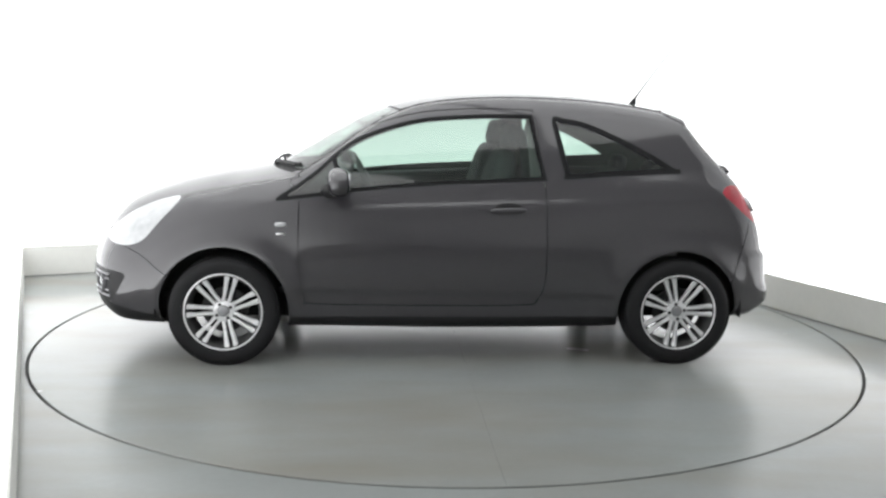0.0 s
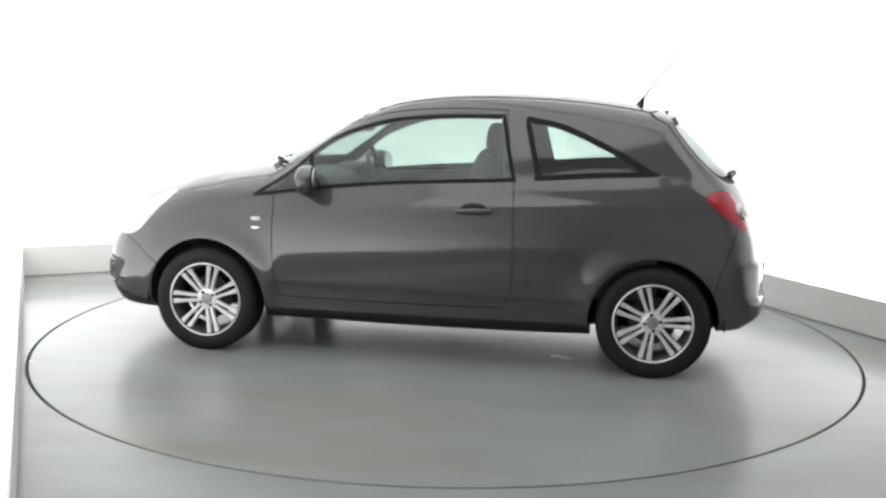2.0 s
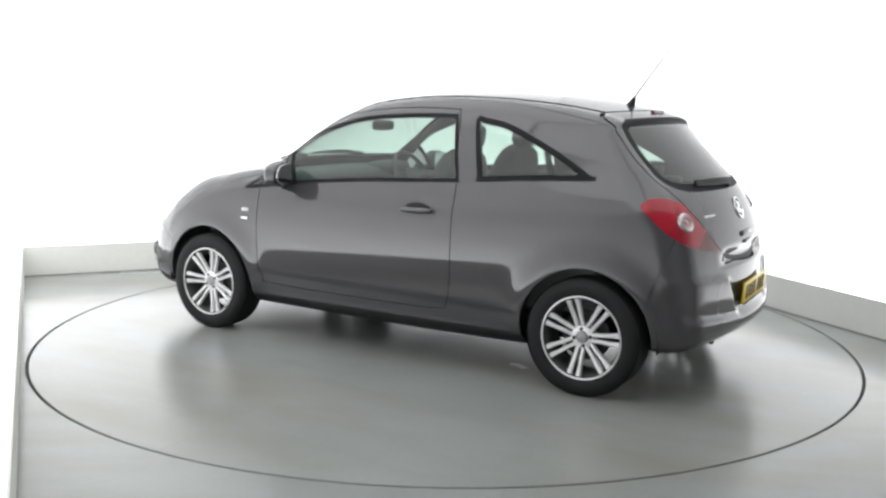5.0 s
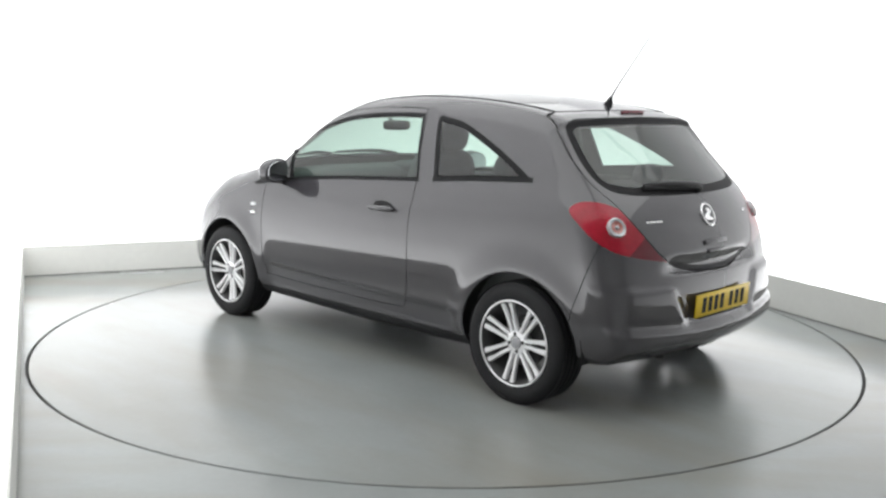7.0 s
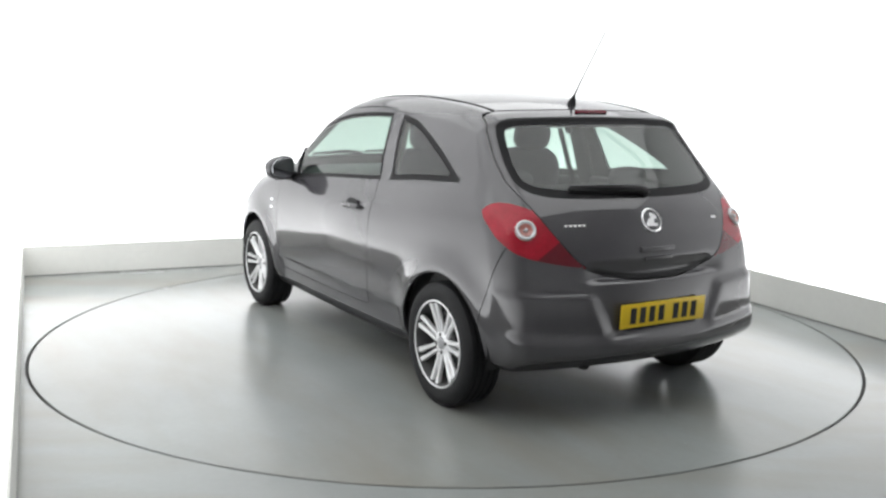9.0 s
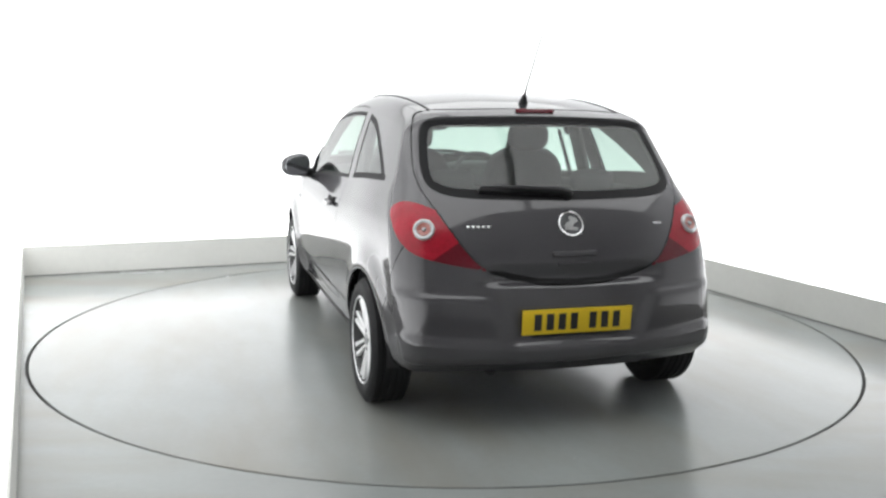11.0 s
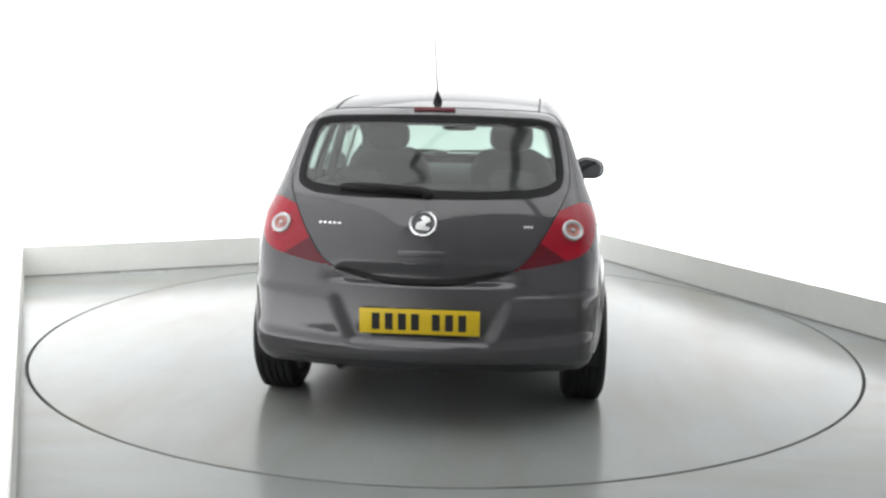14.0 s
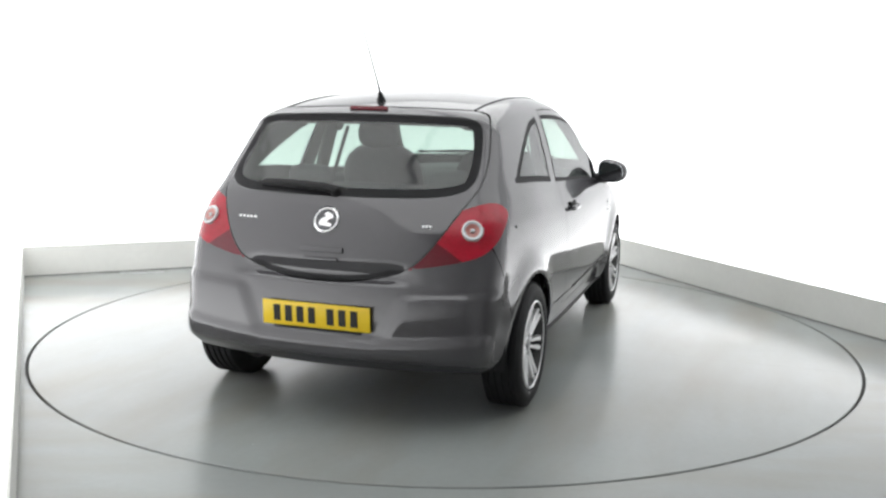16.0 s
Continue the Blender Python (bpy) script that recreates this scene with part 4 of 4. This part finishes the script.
# number plate
PLATE = pose(on_skin(0.0, 0.50) - 0.010, 0, 0.503, 0, 0, 0) @ Matrix(((0, 0, -1, 0), (-1, 0, 0, 0), (0, 1, 0, 0), (0, 0, 0, 1))) @ pose(0, 0, 0, 3.5, 0, 0)
number_plate = part("number_plate", box((0.522, 0.112, 0.008), PLATE, 0.003), M_YELLOW, rear_bumper, "yellow rear number plate with plain dark bars")
pos = -0.212
for i in range(7):
    w = 0.046
    for zz, hh in ((0.0, 0.074),):
        part("plate_bar", box((w * 0.74, hh, 0.002), PLATE @ pose(pos + w / 2, zz, 0.0046)), M_GAP, number_plate)
    pos += w + 0.011 + (0.033 if i == 3 else 0)
part("plate_strip", box((0.42, 0.010, 0.006), PLATE @ pose(0, -0.064, 0), 0.002), M_BLACK, number_plate)

# third brake light under the roof's edge, spoiler lip
bx = on_skin(0.0, 1.400)
part("brake_light", superball((0.022, 0.200, 0.022), pose(bx + 0.006, 0, 1.405, 0, 25, 0), 6, 32, 10), M_DEEPRED, tailgate, "red high brake light")


def tail_pt(y, z, lift):
    m = rear_pose(y, z, lift)
    return tuple(m.translation)


arm = [tail_pt(-0.015, 1.036, 0.012), tail_pt(0.03, 1.040, 0.026), tail_pt(0.20, 1.050, 0.026), tail_pt(0.38, 1.060, 0.014)]
rear_wiper = part("rear_wiper", tube(arm, [0.020, 0.020, 0.015, 0.008], 10), M_BLACK, tailgate, "black rear wiper")
part("wiper_blade", tube([tail_pt(y, 1.040 + 0.03 * y, 0.010) for y in (0.0, 0.14, 0.26, 0.39)], 0.013, 8), M_BLACK, rear_wiper)
part("wiper_hub", lathe([(0, 0.030), (0.016, 0.028), (0.024, 0.018), (0.026, -0.005)], 20, rear_pose(-0.010, 1.036)), M_BLACK, rear_wiper)


def top_z(x, y):
    lo, hi = 0.5, 1.7
    for _ in range(40):
        mid = (lo + hi) / 2
        if depth(np.array([x]), np.array([y]), np.array([mid]))[0] > 0:
            lo = mid
        else:
            hi = mid
    return lo


for y0, y1 in ((-0.42, 0.10), (0.12, 0.56)):
    pts = []
    for k in range(5):
        y = y0 + (y1 - y0) * k / 4
        x = 1.045 - 0.16 * (y / 0.6) ** 2 - 0.02 * k / 4
        pts.append((x, y, top_z(x, y) + (0.012, 0.028, 0.028, 0.024, 0.018)[k]))
    w = part("windscreen_wiper", tube(pts, [0.014, 0.012, 0.010, 0.008, 0.006], 8), M_BLACK, windscreen, "black windscreen wiper")
    part("wiper_blade", tube([(p[0] - 0.03, p[1], top_z(p[0] - 0.03, p[1]) + 0.010) for p in pts[1:]], 0.008, 6), M_BLACK, w)

# roof ditch mouldings
for s in (1, -1):
    xs = [0.30 - 1.50 * k / 14 for k in range(15)]
    part("roof_moulding", tube([(x, s * (0.500 + 0.02 * math.cos(x * 1.4)), top_z(x, 0.500 + 0.02 * math.cos(x * 1.4)) + 0.001) for x in xs], 0.0045, 8), M_BLACK, roof, "black roof moulding strip")

# aerial
az = top_z(-1.16, 0)
aerial = part("aerial", lathe([(0, 0.050), (0.008, 0.048), (0.014, 0.030), (0.022, 0.008), (0.025, -0.01)], 20, pose(-1.165, 0, az, 0, -22, 0)), M_BLACK, car, "black roof aerial leaning back")
part("aerial_mast", tube([(-1.178, 0, az + 0.035), (-1.225, 0, az + 0.105), (-1.40, 0, az + 0.345)], [0.0055, 0.0032, 0.0018], 8), M_BLACK, aerial)

# small black catch on the right rear quarter
fy = side_y(-1.45, 0.89)
catch_n = Vector(normals_at(np.array([[-1.45, fy, 0.89]]))[0])
catch_n.y *= -1
part("fuel_flap_catch", lathe([(0, 0.004), (0.007, 0.003), (0.009, -0.004)], 16, Matrix.Translation(Vector((-1.45, -fy, 0.89))) @ catch_n.to_track_quat("Z", "X").to_matrix().to_4x4()), M_BLACK, QUARTERS["right"])

# exhaust
part("exhaust_pipe", lathe([(0.024, 0.0), (0.027, 0.0), (0.027, 0.22), (0.024, 0.22)], 20, pose(-1.785, 0.36, 0.272, 0, 90, 0), closed=True), M_DARKMETAL, car, "dark steel exhaust pipe")


# --------------------------------------------------------------- interior
def cushion(size, m, bevel=0.05):
    return box(size, m, bevel, 4)


def seat(y):
    base = part("front_seat", cushion((0.50, 0.50, 0.17), pose(0.10, y, 0.555, 0, -8, 0)), M_FABRIC, car, "dark cloth front seat")
    back = superball((0.16, 0.50, 0.64), pose(-0.243, y, 0.868, 0, -15, 0), 3.6)
    part("backrest", back, M_FABRIC, base)
    part("headrest", superball((0.11, 0.250, 0.165), pose(-0.350, y, 1.247, 0, -10, 0), 3.0), M_FABRIC, base)
    for dy in (-0.06, 0.06):
        part("headrest_post", tube([(-0.318, y + dy, 1.13), (-0.348, y + dy, 1.25)], 0.006, 8), M_CHROME, base)
    part("seat_bolster", superball((0.40, 0.10, 0.12), pose(0.10, y + 0.215, 0.615), 3), M_FABRIC, base)
    part("seat_bolster", superball((0.40, 0.10, 0.12), pose(0.10, y - 0.215, 0.615), 3), M_FABRIC, base)


seat(0.36)
seat(-0.36)
bench = part("rear_seat", cushion((0.48, 1.20, 0.18), pose(-0.82, 0, 0.54, 0, -6, 0)), M_FABRIC, car, "dark cloth rear bench")
part("backrest", cushion((0.14, 1.22, 0.50), pose(-1.10, 0, 0.78, 0, -16, 0)), M_FABRIC, bench)
for y in (0.38, -0.38):
    part("headrest", superball((0.09, 0.24, 0.12), pose(-1.19, y, 1.055, 0, -10, 0), 3), M_FABRIC, bench)
part("parcel_shelf", box((0.36, 1.06, 0.02), pose(-1.40, 0, 0.955), 0.006), M_DASH, car, "dark parcel shelf")
dash = superball((0.50, 1.40, 0.34), pose(0.86, 0, 0.835), 5)
dashboard = part("dashboard", dash, M_DASH, car, "dark grey moulded dashboard")
part("instrument_hood", superball((0.22, 0.36, 0.10), pose(0.70, -0.36, 0.985), 3), M_DASH, dashboard)
SW = pose(0.50, -0.36, 0.93, 0, -62, 0)
ringpts = [tuple(SW @ Vector((0.185 * math.cos(2 * math.pi * k / 40), 0.185 * math.sin(2 * math.pi * k / 40), 0))) for k in range(41)]
steer = part("steering_wheel", tube(ringpts, 0.015, 10, cap=False), M_DASH, dashboard, "dark steering wheel on the right-hand side")
hub = bmesh.new()
add_box(hub, (0.13, 0.17, 0.05), SW, 0.02)
add_box(hub, (0.05, 0.36, 0.02), SW @ pose(0.02, 0, 0), 0.008)
add_box(hub, (0.18, 0.04, 0.02), SW @ pose(-0.09, 0, 0), 0.008)
part("steering_hub", hub, M_DASH, steer)
part("steering_column", tube([tuple(SW @ Vector((0, 0, -0.02))), (0.80, -0.36, 0.80)], 0.04, 12), M_DASH, dashboard)
part("interior_mirror", superball((0.035, 0.23, 0.065), pose(0.50, 0, 1.285), 4), M_BLACK, windscreen, "black interior mirror")
part("mirror_stalk", tube([(0.50, 0, 1.29), (0.57, 0, 1.325)], 0.010, 8), M_BLACK, windscreen)
part("cabin_floor", box((2.3, 1.42, 0.04), pose(-0.1, 0, 0.40), 0.01), M_INNER, car)
for side, s in (("left", 1), ("right", -1)):
    part("door_card", cushion((1.25, 0.05, 0.55), pose(0.17, s * 0.735, 0.67), 0.02), M_DASH, DOORS[side], "dark grey door lining")
    part("door_card_top", cushion((1.22, 0.06, 0.09), pose(0.17, s * 0.695, 0.925, 0, 3.0, 0), 0.02), M_DASH, DOORS[side])
    part("side_trim", cushion((0.75, 0.05, 0.62), pose(-0.90, s * 0.69, 0.70), 0.02), M_DASH, car)
    part("pillar_trim", cushion((0.125, 0.035, 0.42), pose(-0.478, s * 0.640, 1.165, 14 * s, 4, 0), 0.015), M_LINER, car, "light grey centre pillar trim")
    belt = bmesh.new()
    add_box(belt, (0.048, 0.003, 0.36), pose(-0.405, s * 0.590, 1.120, 16 * s, 5, 0), 0.001)
    add_box(belt, (0.048, 0.003, 0.50), pose(-0.385, s * 0.640, 0.700, 0, 3, 0), 0.001)
    part("seat_belt", belt, M_BELT, car, "dark grey woven seat belt")
    part("belt_anchor", superball((0.055, 0.030, 0.075), pose(-0.425, s * 0.575, 1.300, 14 * s, 0, 0), 3), M_DASH, car)
    part("sun_visor", box((0.16, 0.34, 0.015), pose(0.33, s * 0.34, 1.372, 0, 14, 0), 0.006), M_LINER, car)


# ----------------------------------------------------------------- motion
def heading(t):
    s = (t - 8) / 8
    return math.degrees(2.2423 - 0.9936 * s - 0.0100 * s * s + 0.0066 * s ** 3)


def motions():
    times = [0.5 * i for i in range(33)]
    walk(table, [(t, pose(0, 0, 0, 0, 0, heading(t))) for t in times])
    walk(car, [(t, pose(0, 0, 0, 0, 0, heading(t)) @ pose(0.0132, -0.0305, 0.0)) for t in times])


motions()
